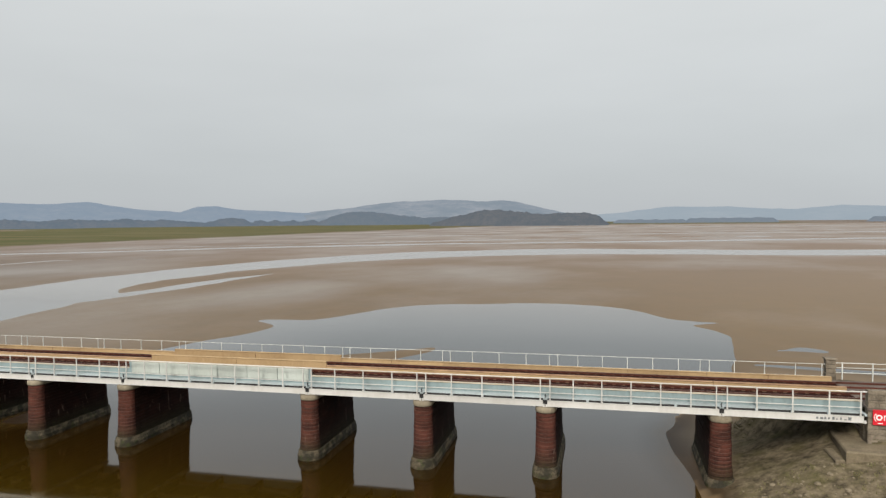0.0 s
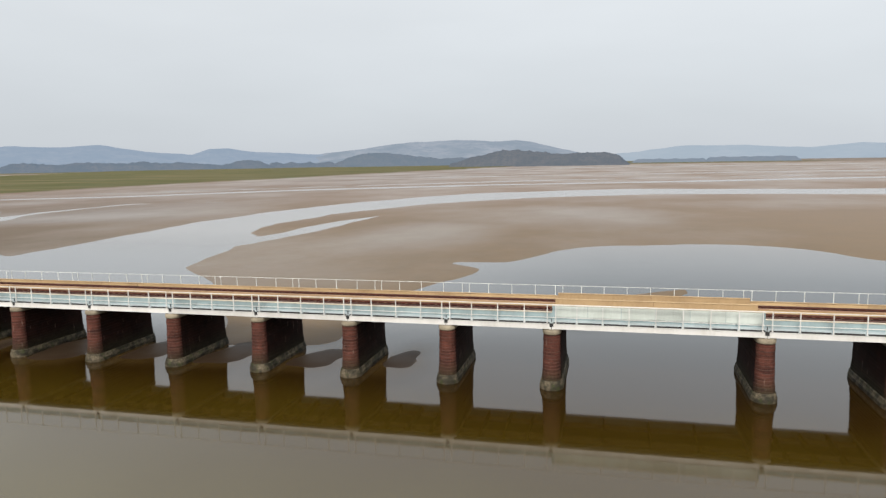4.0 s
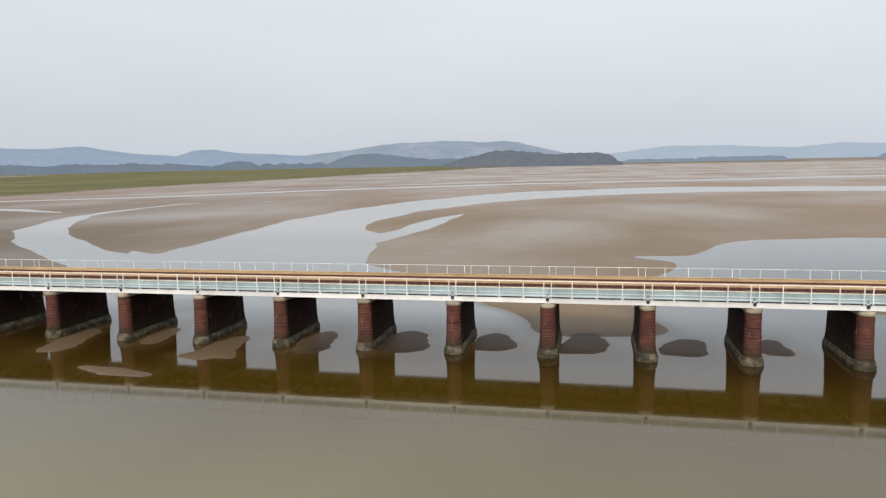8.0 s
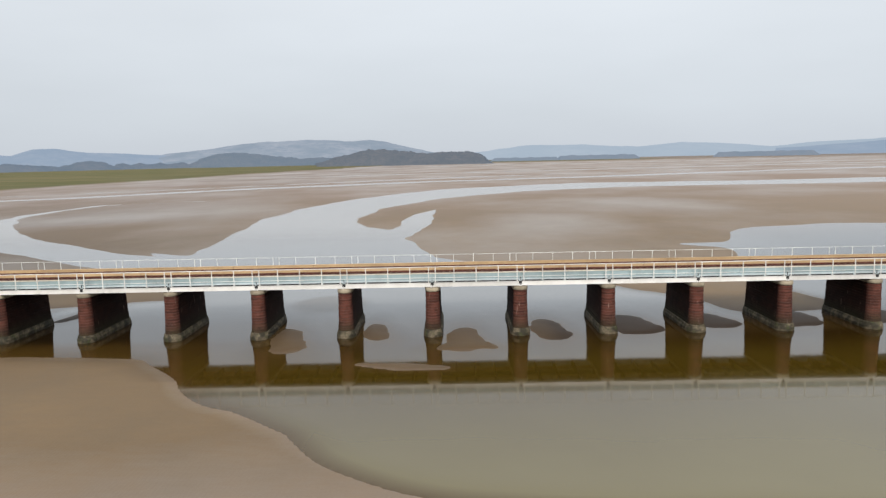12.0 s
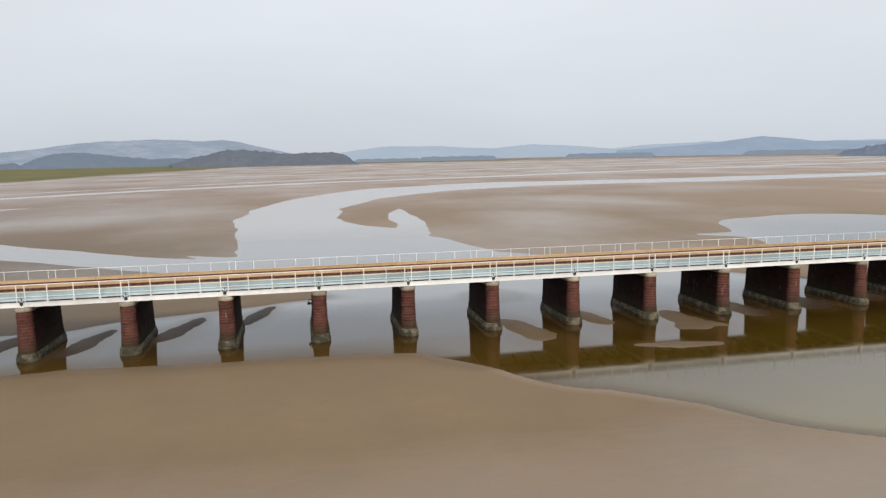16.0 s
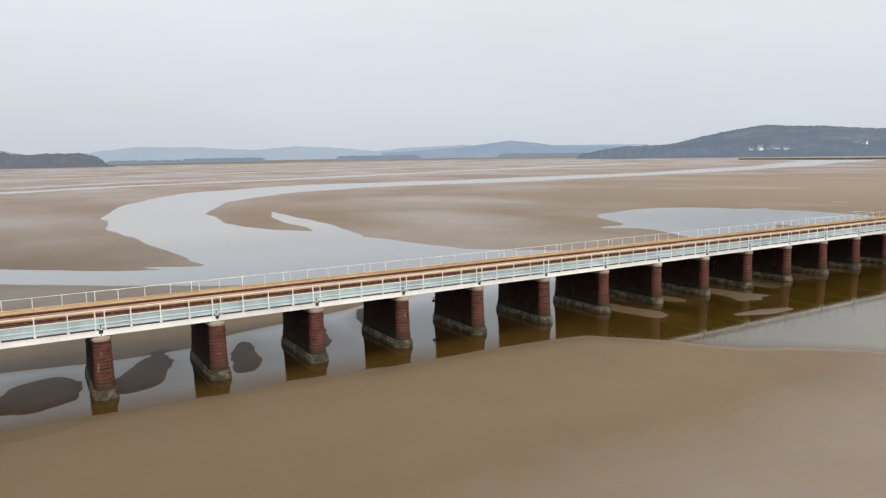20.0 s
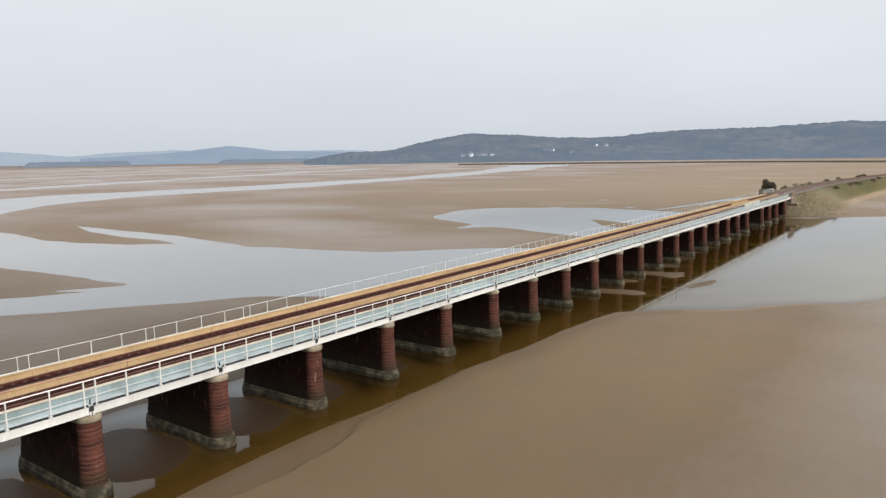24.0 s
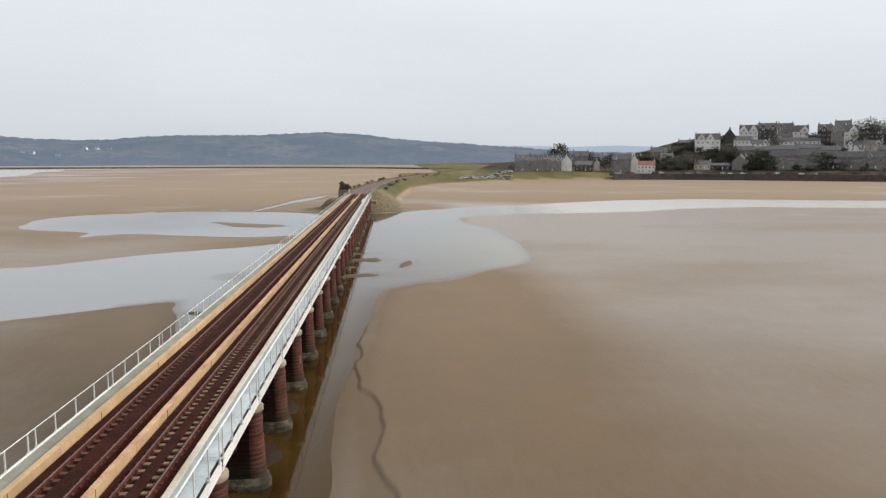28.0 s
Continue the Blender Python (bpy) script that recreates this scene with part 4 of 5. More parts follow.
def near_girder(x0, x1, raised):
    """The edge girder with its white fascia, blue walkway and web."""
    top = thing("edge_girder", x0)
    w, zt = x1 - x0, 7.27 if raised else 6.66
    s = Shape()
    s.box(0.17, w - 0.17, -0.06, 0.02, 5.37, 5.76, 0.01)
    s.box(0.17, w - 0.17, -0.1, 0.04, 5.74, 5.79)
    s.box(0.17, w - 0.17, -0.1, 0.3, 5.34, 5.375)
    part("fascia", s, WHITE, top, "white painted steel fascia")
    for x in (0.1, w - 0.1):
        s = Shape()
        s.box(x - 0.07, x + 0.07, -0.13, 0.0, 5.3, 5.5, 0.01)
        part("bearing_bracket", s, WHITE, top)
    s = Shape()
    s.box(0.02, w - 0.02, 0.1, 0.88, 5.93, 5.98)
    part("walkway_plate", s, BLUE, top, "pale blue walkway plate")
    # black strip added where the gap below the walkway lies in shade
    s = Shape()
    s.box(0.2, w - 0.2, 0.13, 0.16, 5.6, 5.93)
    part("toe_plate", s, BLACK, top, "dark strip standing for shade in the gap under the walkway")
    s = Shape()
    s.box(0.0, w, 0.88, 0.96, 5.36, zt - 0.06)
    part("web", s, WEBBLUE, top, "grey-blue web, flange shade put into its colour")
    s = Shape()
    s.box(0.0, w, 0.80, 1.12, zt - 0.07, zt, 0.015)
    part("top_flange", s, CREAM, top, "cream top flange")
    s = Shape()
    s.box(0.02, w - 0.02, 0.80, 0.88, 6.14, 6.19)
    part("web_ledge", s, WHITE, top)
    n = 8 if raised else 4
    for k in range(n + 1):
        x = min(max(w * k / n, 0.05), w - 0.05)
        s = Shape()
        s.box(x - 0.09, x + 0.09, -0.04, 0.88, 5.795, 5.93)
        part("bracket", s, BLUE, top)
    if raised:
        for k in range(6):
            s = Shape()
            s.box(0.25 + (w - 0.5) * k / 6 + 0.02, 0.25 + (w - 0.5) * (k + 1) / 6 - 0.02, 0.81, 0.88, 6.22, zt - 0.09, 0.01)
            part("side_panel", s, PANEL, top, "white flat side panel")
    return tagged(top, "white and pale blue painted steel edge girder on the viaduct" if not raised else "deep white panelled edge girder over the long span", "girder", "viaduct edge girders")


def inner_girder(x0, x1, y, raised, far):
    top = thing("ochre_girder", x0)
    w = x1 - x0
    zt = (7.06 if far else 7.2) if raised else (6.82 if far else 6.85)
    girder_plates(0.012, w - 0.012, y - 0.16, y + 0.16, 5.9, zt, YELLOW, top, YELLOW if raised or far else worn_top, "rust-streaked top")
    return tagged(top, "ochre painted steel girder between the tracks" if not far else "ochre painted steel girder beside the far walkway", "girder", "ochre girders")


worn_top = worn("rusty_ochre", (0.44, 0.29, 0.16), (0.22, 0.115, 0.075), 0.7, 0.9, 8, 0.2, 0.006)


def handrail(x0, x1, y, zbase, ztop, far):
    """One bay of tubular railing: a post at each end, three or more between, a top rail."""
    top = thing("handrail", x0, y, 0)
    w = x1 - x0
    n = max(4, round(w / 2.15))
    s = Shape()
    s.tube([(0.0, 0, ztop), (w, 0, ztop)], 0.024 if far else 0.04, 6)
    part("top_rail", s, GALV if far else RAILWHITE, top)
    for k in range(n + 1):
        x = 0.36 if k == 0 else w - 0.36 if k == n else w * k / n
        s = Shape()
        r = 0.024 if far else 0.04
        s.box(x - r, x + r, -0.03, 0.03, zbase + 0.02, ztop)
        s.box(x - 0.07, x + 0.07, -0.06, 0.06, zbase, zbase + 0.03)
        part("post", s, GALV if far else WHITE, top)
    return tagged(top, "galvanised tubular handrail along the far walkway" if far else "white tubular handrail along the near walkway", "handrail", "far handrail bays" if far else "near handrail bays")


def far_walkway(x0, x1):
    top = thing("walkway_panel", x0)
    w = x1 - x0
    s = Shape()
    s.box(0.01, w - 0.01, 7.86, 8.82, 6.46, 6.52, 0.01)
    part("deck_plate", s, WALK, top)
    s = Shape()
    s.box(0.01, w - 0.01, 8.76, 8.84, 6.1, 6.60)
    part("kerb_angle", s, GALV, top)
    s = Shape()
    s.box(0.01, w - 0.01, 8.4, 8.5, 5.5, 6.3)
    s.box(0.01, w - 0.01, 8.3, 8.6, 5.38, 5.42)
    part("outer_girder", s, BLUE, top)
    for k in range(4):
        s = Shape()
        x = 0.3 + (w - 0.6) * k / 3
        s.box(x - 0.04, x + 0.04, 7.8, 8.74, 6.32, 6.46)
        part("bracket", s, GALV, top)
    return tagged(top, "grey-green steel walkway panel behind the far girder", "walkway", "far walkway panels")


def deck_panel(x0, x1):
    top = thing("track_deck", x0)
    w = x1 - x0
    for y0, y1 in ((0.98, 3.88), (4.28, 7.4)):
        s = Shape()
        s.box(0.02, w - 0.02, y0, y1, 6.26, 6.38)
        part("floor_plate", s, DECK, top)
    s = Shape()
    for k in range(5):
        x = 0.2 + (w - 0.4) * k / 4
        s.box(x - 0.07, x + 0.07, 0.97, 8.36, 5.5, 6.24)
    part("cross_beams", s, DECK, top)
    return tagged(top, "dark oily steel deck plates between the girders", "bridge deck", "deck bays")


EDGES = PIERS + [END_X]
bays = {}
for x0, x1 in zip(EDGES, EDGES[1:]):
    w = round(x1 - x0, 2)
    raised = w > 15
    if w in bays:
        for ob, fy in bays[w]:
            copy_thing(ob, pose(x0, fy, 0))
        continue
    bays[w] = [(near_girder(x0, x1, raised), 0), (inner_girder(x0, x1, 4.08, raised, False), 0), (inner_girder(x0, x1, 7.6, raised, True), 0), (handrail(x0, x1, -0.03, 5.83, 7.47, False), -0.03), (handrail(x0, x1, 8.8, 6.6, 7.56, True), 8.8), (far_walkway(x0, x1), 0), (deck_panel(x0, x1), 0)]

# black gap pieces over each bearing
for x in PIERS:
    s = Shape()
    s.box(-0.165, 0.165, -0.04, 0.3, 5.35, 5.86, 0.01)
    s.box(-0.03, 0.03, 0.02, 0.09, 5.72, 6.25)
    ob = part("expansion_post", s, BLACK)
    ob.location = (x, 0, 0)
    tagged(ob, "black steel post and bearing between two girder ends", "bearing", "expansion posts")


# ---- the two tracks ----
BAULK = worn("rail_timber", (0.055, 0.016, 0.01), (0.022, 0.008, 0.006), 0.9, 1.2, 9, 0.4, 0.01, 0, (0.3, 2, 1), gloss=0.06)


def rail_profile(y, z, x0, x1):
    head = Shape()
    head.box(x0, x1, y - 0.036, y + 0.036, z + 0.1, z + 0.145)
    body = Shape()
    body.box(x0, x1, y - 0.012, y + 0.012, z + 0.015, z + 0.1)
    body.box(x0, x1, y - 0.07, y + 0.07, z, z + 0.018)
    return head, body


def track(yc, mat, label, board):
    top = thing("railway_track", 0, yc, 0)
    z = 6.5
    for side in (-0.7525, 0.7525):
        head, body = rail_profile(side, z, PIERS[0], END_X)
        rail = part("rail", body, RUST, top, "rusty steel rail")
        part("rail_head", head, RAILTOP, rail)
        s = Shape()
        s.box(PIERS[0], END_X, side - 0.13, side + 0.13, 6.38, 6.497, 0.01)
        part("rail_timber", s, BAULK, top, "dark reddish timber under the rail")
    s = Shape()
    s.box(-0.13, 0.13, -0.62, 0.62, 6.38, 6.505, 0.015)
    sleeper = s.mesh("sleeper", mat)
    rest = Shape()
    rng, n = random.Random(5), 0
    x = -222.0
    while x < END_X - 0.4:
        if n < 290:
            ob = piece("sleeper", sleeper, top, x + rng.uniform(-0.03, 0.03), rng.uniform(-0.03, 0.03), 0, rng.uniform(-0.02, 0.02))
        else:
            rest.box(x - 0.12, x + 0.12, -0.62, 0.62, 6.38, 6.5)
        n += 1
        x += 0.72
    tagged(part("sleeper_run", rest, mat, top), kind="stuff")
    chairs = Shape()
    x = -222.0
    while x < END_X - 0.4:
        for side in (-0.7525, 0.7525):
            chairs.box(x - 0.09, x + 0.09, side - 0.17, side - 0.08, 6.5, 6.56)
            chairs.box(x - 0.09, x + 0.09, side + 0.08, side + 0.17, 6.5, 6.56)
        x += 0.72
    tagged(part("rail_fastening", chairs, RUST, top), kind="stuff")
    s = Shape()
    s.box(-222, END_X, board[0], board[1], 6.508, 6.535)
    part("walk_board", s, DECK, top, "dark board between the rails")
    return tagged(top, label, "railway track", "viaduct tracks")


track(2.46, TIMBER_A, "rusty railway track on weathered tan sleepers", (-0.27, 0.27))
track(5.84, TIMBER_B, "rusty railway track on dark brown sleepers", (-0.61, 0.26))


# ---- the viaduct's end: abutment, parapet, sign, slab ----
def block_wall(name, label, x0, x1, z0, z1, y, thick, along_y=False):
    """A coursed wall of rough stone blocks on a mortar core."""
    top = thing(name)
    rng = random.Random(int(x0 * 7 + z1))
    core = Shape()
    if along_y:
        core.box(y + 0.03, y + thick - 0.03, x0, x1, z0, z1 - 0.02)
    else:
        core.box(x0, x1, y + 0.03, y + thick - 0.03, z0, z1 - 0.02)
    part("core", core, STONE, top)
    z = z0
    while z < z1 - 0.15:
        hh = min(rng.uniform(0.28, 0.4), z1 - z)
        x = x0
        while x < x1 - 0.1:
            ww = min(rng.uniform(0.4, 0.8), x1 - x)
            p = rng.uniform(0.0, 0.04)
            s = Shape()
            if along_y:
                s.box(y - p, y + thick + p, x + 0.012, x + ww - 0.012, z + 0.012, z + hh - 0.012, 0.03)
            else:
                s.box(x + 0.012, x + ww - 0.012, y - p, y + thick + p, z + 0.012, z + hh - 0.012, 0.03)
            part("stone_block", s, STONE, top)
            x += ww
        z += hh
    return tagged(top, label, "stone wall")


block_wall("abutment_wall", "grey rough stone abutment at the viaduct's end", 58.2, 66, 3.2, 6.9, -0.1, 0.6)
block_wall("abutment_face", "shaded stone abutment face under the deck", 0.55, 9.2, 2.8, 5.3, 58.2, 0.5, True)
block_wall("parapet_wall", "low grey stone parapet beside the track", 58.2, 66, 6.9, 7.6, -0.05, 0.5)
top = thing("stone_gatepost")
for k, z in enumerate((6.55, 6.9, 7.25, 7.6)):
    s = Shape()
    s.box(58.0 + 0.02 * (k % 2), 58.75 - 0.02 * (k % 2), 8.5, 9.2, z + 0.008, z + 0.342, 0.04)
    part("stone_block", s, STONE, top)
s = Shape()
s.box(57.94, 58.8, 8.44, 9.26, 7.95, 8.1, 0.03)
part("coping", s, STONE, top)
s = Shape()
s.box(58.0, 58.75, 8.5, 9.2, 5.2, 6.55)
part("base", s, STONE, top)
tagged(top, "square rough stone gatepost at the end of the handrail", "gatepost")

top = thing("red_sign", 58.95, -0.26, 5.82)
s = Shape()
s.box(-0.5, 0.5, -0.03, 0.0, -0.52, 0.52, 0.012)
part("panel", s, RED, top)


def ring_shape(cx, cz, r0, r1, a0, a1, n, y0, y1):
    s = Shape()
    rings = []
    for k in range(n + 1):
        a = math.radians(a0 + (a1 - a0) * k / n)
        c, d = math.cos(a), math.sin(a)
        rings.append([(cx + r0 * c, y0, cz + r0 * d), (cx + r1 * c, y0, cz + r1 * d), (cx + r1 * c, y1, cz + r1 * d), (cx + r0 * c, y1, cz + r0 * d)])
    return s.loft(rings, abs(a1 - a0) < 359)


part("symbol", ring_shape(-0.12, 0.0, 0.11, 0.2, 0, 360, 24, -0.04, -0.031), SIGNWHITE, top)
part("symbol", ring_shape(-0.12, 0.0, 0.28, 0.33, 125, 235, 14, -0.04, -0.031), SIGNWHITE, top)
for x0, x1, z0, z1 in ((0.16, 0.22, -0.2, 0.16), (0.22, 0.36, 0.08, 0.16), (-0.2, 0.1, -0.42, -0.36)):
    s = Shape()
    s.box(x0, x1, -0.04, -0.031, z0, z1)
    part("symbol", s, SIGNWHITE, top)
for x in (-0.35, 0.35):
    s = Shape()
    s.box(x - 0.03, x + 0.03, 0.0, 0.16, -0.4, 0.4)
    part("bracket", s, GALV, top)
tagged(top, "red sign with white emergency symbol fixed to the stone abutment", "sign")

top = thing("concrete_slab")
s = Shape()
s.loft([[(56.3, -2.1, 2.6), (59.4, -2.4, 2.6), (61.5, 0.0, 2.6), (60.5, 3.4, 2.6), (56.7, 3.2, 2.6)], [(56.3, -2.1, 3.85), (59.4, -2.4, 3.85), (61.5, 0.0, 3.85), (60.5, 3.4, 3.85), (56.7, 3.2, 3.85)], [(56.4, -2.0, 3.95), (59.3, -2.3, 3.95), (61.4, 0.0, 3.95), (60.4, 3.3, 3.95), (56.8, 3.1, 3.95)]])
part("block", s, CONCRETE, top)
s = Shape()
s.box(55.7, 56.3, -2.0, 0.6, 2.4, 3.3, 0.08)
part("broken_edge", s, CONCRETE, top)
tagged(top, "broken concrete footing on the stony bank below the deck", "concrete slab")

top = thing("scrawl_on_fascia", 55.0, -0.105, 5.4)
rng = random.Random(11)
for k in range(9):
    s = Shape()
    x = 0.25 * k
    s.box(x, x + rng.uniform(0.08, 0.2), -0.006, -0.002, 0.08, 0.08 + rng.uniform(0.06, 0.22))
    part("paint_mark", s, GRAFFITI, top)
tagged(top, "grey unreadable scrawl on the white fascia", "graffiti")

top = thing("post_and_rail_fence")
for k in range(9):
    s = Shape()
    x = 59.3 + 2.2 * k
    s.box(x - 0.04, x + 0.04, 8.86, 8.94, 6.1, 7.72)
    part("post", s, GALV, top)
for z in (6.9, 7.3, 7.68):
    s = Shape()
    s.tube([(58.75, 8.9, z), (77.0, 8.9, z)], 0.03)
    part("rail", s, GALV, top)
tagged(top, "white three-rail steel fence beside the embankment track", "fence")

# the line goes on along the bank
BALLAST = worn("grey_ballast", (0.16, 0.13, 0.11), (0.07, 0.055, 0.048), 0.95, 1.5, 12, 0.9, 0.05)


def along_bank(side, z, n=60, start=END_X):
    pts = []
    xs = np.linspace(start, 800, n)
    ax, ay = [p[0] for p in RAIL_BANK], [p[1] for p in RAIL_BANK]
    fine = np.linspace(52, 800, 400)
    yy = np.interp(fine, ax, ay)
    kern = np.hanning(41)
    kern /= kern.sum()
    yy = np.convolve(np.pad(yy, 20, mode="edge"), kern, "valid")
    for x in xs:
        y = float(np.interp(x, fine, yy))
        d = float(np.interp(x + 2, fine, yy) - np.interp(x - 2, fine, yy)) / 4
        ln = math.hypot(1, d)
        pts.append((x - side * d / ln, y + side / ln, z))
    return pts


top = thing("embankment_railway")
s = Shape()
left, right = along_bank(4.4, 6.3), along_bank(-4.4, 6.3)
l2, r2 = along_bank(3.6, 6.52), along_bank(-3.6, 6.52)
s.loft([[l, a, b, r] for l, a, b, r in zip(left, l2, r2, right)])
part("ballast_bed", s, BALLAST, top)
for c in (-1.66, 1.72):
    for g in (-0.7525, 0.7525):
        s = Shape()
        rings = []
        for a, b in zip(along_bank(c + g - 0.035, 6.5), along_bank(c + g + 0.035, 6.5)):
            rings.append([a, b, (b[0], b[1], 6.66), (a[0], a[1], 6.66)])
        s.loft(rings)
        part("rail", s, RUST, top, "rusty steel rail")
tagged(top, "curving double railway track on dark ballast along the bank", "railway track")


# ---- plants ----
def leaf_cloud(rng, blobs, count, size):
    """Many small leaves in uneven clumps; each leaf is an island of its own."""
    s = Shape()
    for _ in range(count):
        bx, by, bz, br = rng.choice(blobs)
        d = Vector((rng.gauss(0, 1), rng.gauss(0, 1), rng.gauss(0, 1))).normalized() * br * rng.uniform(0.55, 1.05)
        c = Vector((bx, by, bz)) + d
        u = Vector((rng.gauss(0, 1), rng.gauss(0, 1), rng.gauss(0, 1))).normalized()
        w = u.orthogonal().normalized()
        k, h = len(s.v), size * rng.uniform(0.6, 1.4)
        s.v += [tuple(c + u * h), tuple(c + w * h * 0.6), tuple(c - u * h), tuple(c - w * h * 0.6)]
        s.f.append((k, k + 1, k + 2, k + 3))
    return s


EVERGREEN = leaf_material("evergreen_leaf", (0.018, 0.026, 0.012), (0.046, 0.052, 0.027))
WINTER = leaf_material("winter_twig", (0.065, 0.056, 0.048), (0.125, 0.11, 0.095))
SCRUB = leaf_material("scrub_leaf", (0.045, 0.036, 0.022), (0.095, 0.075, 0.042))
BARK = worn("bark", (0.1, 0.075, 0.055), (0.05, 0.038, 0.03), 0.95, 2, 9, 0.8, 0.03)


def tree(name, seed, height, spread, mat, count, size, label, trunk=True):
    rng = random.Random(seed)
    top = thing(name)
    if trunk:
        s = Shape()
        s.tube([(0, 0, -0.6), (0.1, 0, height * 0.3), (0.05, 0.1, height * 0.6)], [height * 0.035, height * 0.026, height * 0.012], 7)
        part("trunk", s, BARK, top)
    blobs = []
    for k in range(9):
        a = k * 2.4
        r = spread * rng.uniform(0.15, 0.62)
        blobs.append((r * math.cos(a), r * math.sin(a), height * rng.uniform(0.42, 0.86), spread * rng.uniform(0.3, 0.48)))
    if trunk:
        for k in range(3):
            s = Shape()
            b = blobs[k]
            s.tube([(0.05, 0, height * 0.32), (b[0] * 0.6, b[1] * 0.6, b[2] * 0.8), b[:3]], [height * 0.014, height * 0.009, height * 0.004], 5)
            part("limb", s, BARK, top)
    part("crown", leaf_cloud(rng, blobs, count, size), mat, top)
    return tagged(top, label, "tree" if trunk else "shrub")


# the dark bush on the stone base beside the line
bush = tree("evergreen_shrub", 9, 4.4, 2.7, SCRUB, 3000, 0.26, "dense dark brown-green shrub on a stone base beside the track", False)
bush.location = (82, 11.6, 5.9)
block_wall("stone_hut_base", "ruined square stone base under the shrub", 78.0, 86.5, 4.0, 7.2, 9.6, 4.2)

shrub = tree("scrub_bush", 8, 1.3, 1.9, SCRUB, 300, 0.13, "brown winter scrub on the railway bank", False)
rng = random.Random(21)
spots = []
for k in range(34):
    x = rng.uniform(95, 420)
    side = rng.choice((-7.5, -8.5, 7.0, 8.5)) + rng.uniform(-1, 1)
    q = min(along_bank(side, 0, 120), key=lambda p: abs(p[0] - x))
    spots.append((q[0], q[1]))
shrub.location = (spots[0][0], spots[0][1], ground_at(*spots[0]) - 0.3)
for x, y in spots[1:]:
    copy_thing(shrub, pose(x, y, ground_at(x, y) - 0.3, 0, 0, rng.uniform(0, 360)))
    tagged(shrub, group="bank scrub")

# boulders and tufts on the bank by the abutment
rng = random.Random(2)
s, tuft = Shape(), Shape()
for k in range(3600):
    x, y = rng.uniform(49.8, 70), rng.uniform(-16, 16)
    z = ground_at(x, y)
    if z < 0.05 or z > 4.2 or -1.5 < y < 9.5:
        continue
    if k % 3:
        r = rng.uniform(0.03, 0.11) * (2.4 if rng.random() < 0.06 else 1)
        rings = []
        for zz, f in ((-0.5, 0.7), (0.0, 1.0), (0.45, 0.72), (0.6, 0.3)):
            rings.append([(x + r * f * math.cos(a) * rng.uniform(0.8, 1.2), y + r * f * math.sin(a) * rng.uniform(0.8, 1.2), z + r * zz) for a in (0.2, 1.3, 2.3, 3.4, 4.4, 5.4)])
        s.loft(rings)
    else:
        for _ in range(7):
            a, l = rng.uniform(0, 6.28), rng.uniform(0.08, 0.2)
            n = len(tuft.v)
            bx, by = x + rng.uniform(-0.25, 0.25), y + rng.uniform(-0.25, 0.25)
            tuft.v += [(bx - 0.03, by, z - 0.03), (bx + 0.03, by, z - 0.03), (bx + l * 0.7 * math.cos(a), by + l * 0.7 * math.sin(a), z + l)]
            tuft.f.append((n, n + 1, n + 2))
tagged(part("shore_boulders", s, BOULDER, None), "grey and brown stones scattered on the bank", "stones", kind="stuff")
tagged(part("bank_grass", tuft, leaf_material("bank_tuft", (0.09, 0.088, 0.03), (0.17, 0.145, 0.065))), "yellow-green grass tufts among the stones", "grass", kind="stuff")

# ---- the town on the far shore ----
SLATE = worn("slate_roof", (0.125, 0.122, 0.128), (0.06, 0.058, 0.062), 0.7, 0.5, 4, 0.4, 0.05)
REDTILE = worn("red_tile_roof", (0.27, 0.12, 0.09), (0.17, 0.08, 0.062), 0.8, 0.5, 4, 0.4, 0.05)
GREYSTONE = worn("grey_stone_wall", (0.25, 0.232, 0.218), (0.12, 0.112, 0.106), 0.9, 0.3, 2, 0.5, 0.05)
RENDER_WHITE = worn("white_render", (0.74, 0.73, 0.7), (0.52, 0.5, 0.47), 0.8, 0.2, 2, 0.2, 0.02)
RENDER_CREAM = worn("cream_render", (0.5, 0.46, 0.39), (0.34, 0.31, 0.26), 0.8, 0.2, 2, 0.2, 0.02)
GLASS = worn("window_glass", (0.03, 0.035, 0.04), (0.015, 0.018, 0.02), 0.15, 1, 3, 0.0, 0.001)
DARKSTONE = worn("dark_stone_wall", (0.085, 0.078, 0.074), (0.038, 0.035, 0.034), 0.9, 0.3, 2, 0.5, 0.05)
TRIM = worn("white_trim", (0.72, 0.72, 0.7), (0.55, 0.55, 0.53), 0.6, 1, 3, 0.05, 0.002)
BANK = worn("dark_bank", (0.07, 0.058, 0.04), (0.035, 0.03, 0.022), 0.95, 0.05, 0.4, 0.4, 0.1)
TARMAC = worn("road_tarmac", (0.07, 0.068, 0.066), (0.045, 0.044, 0.043), 0.9, 0.4, 4, 0.3, 0.01)


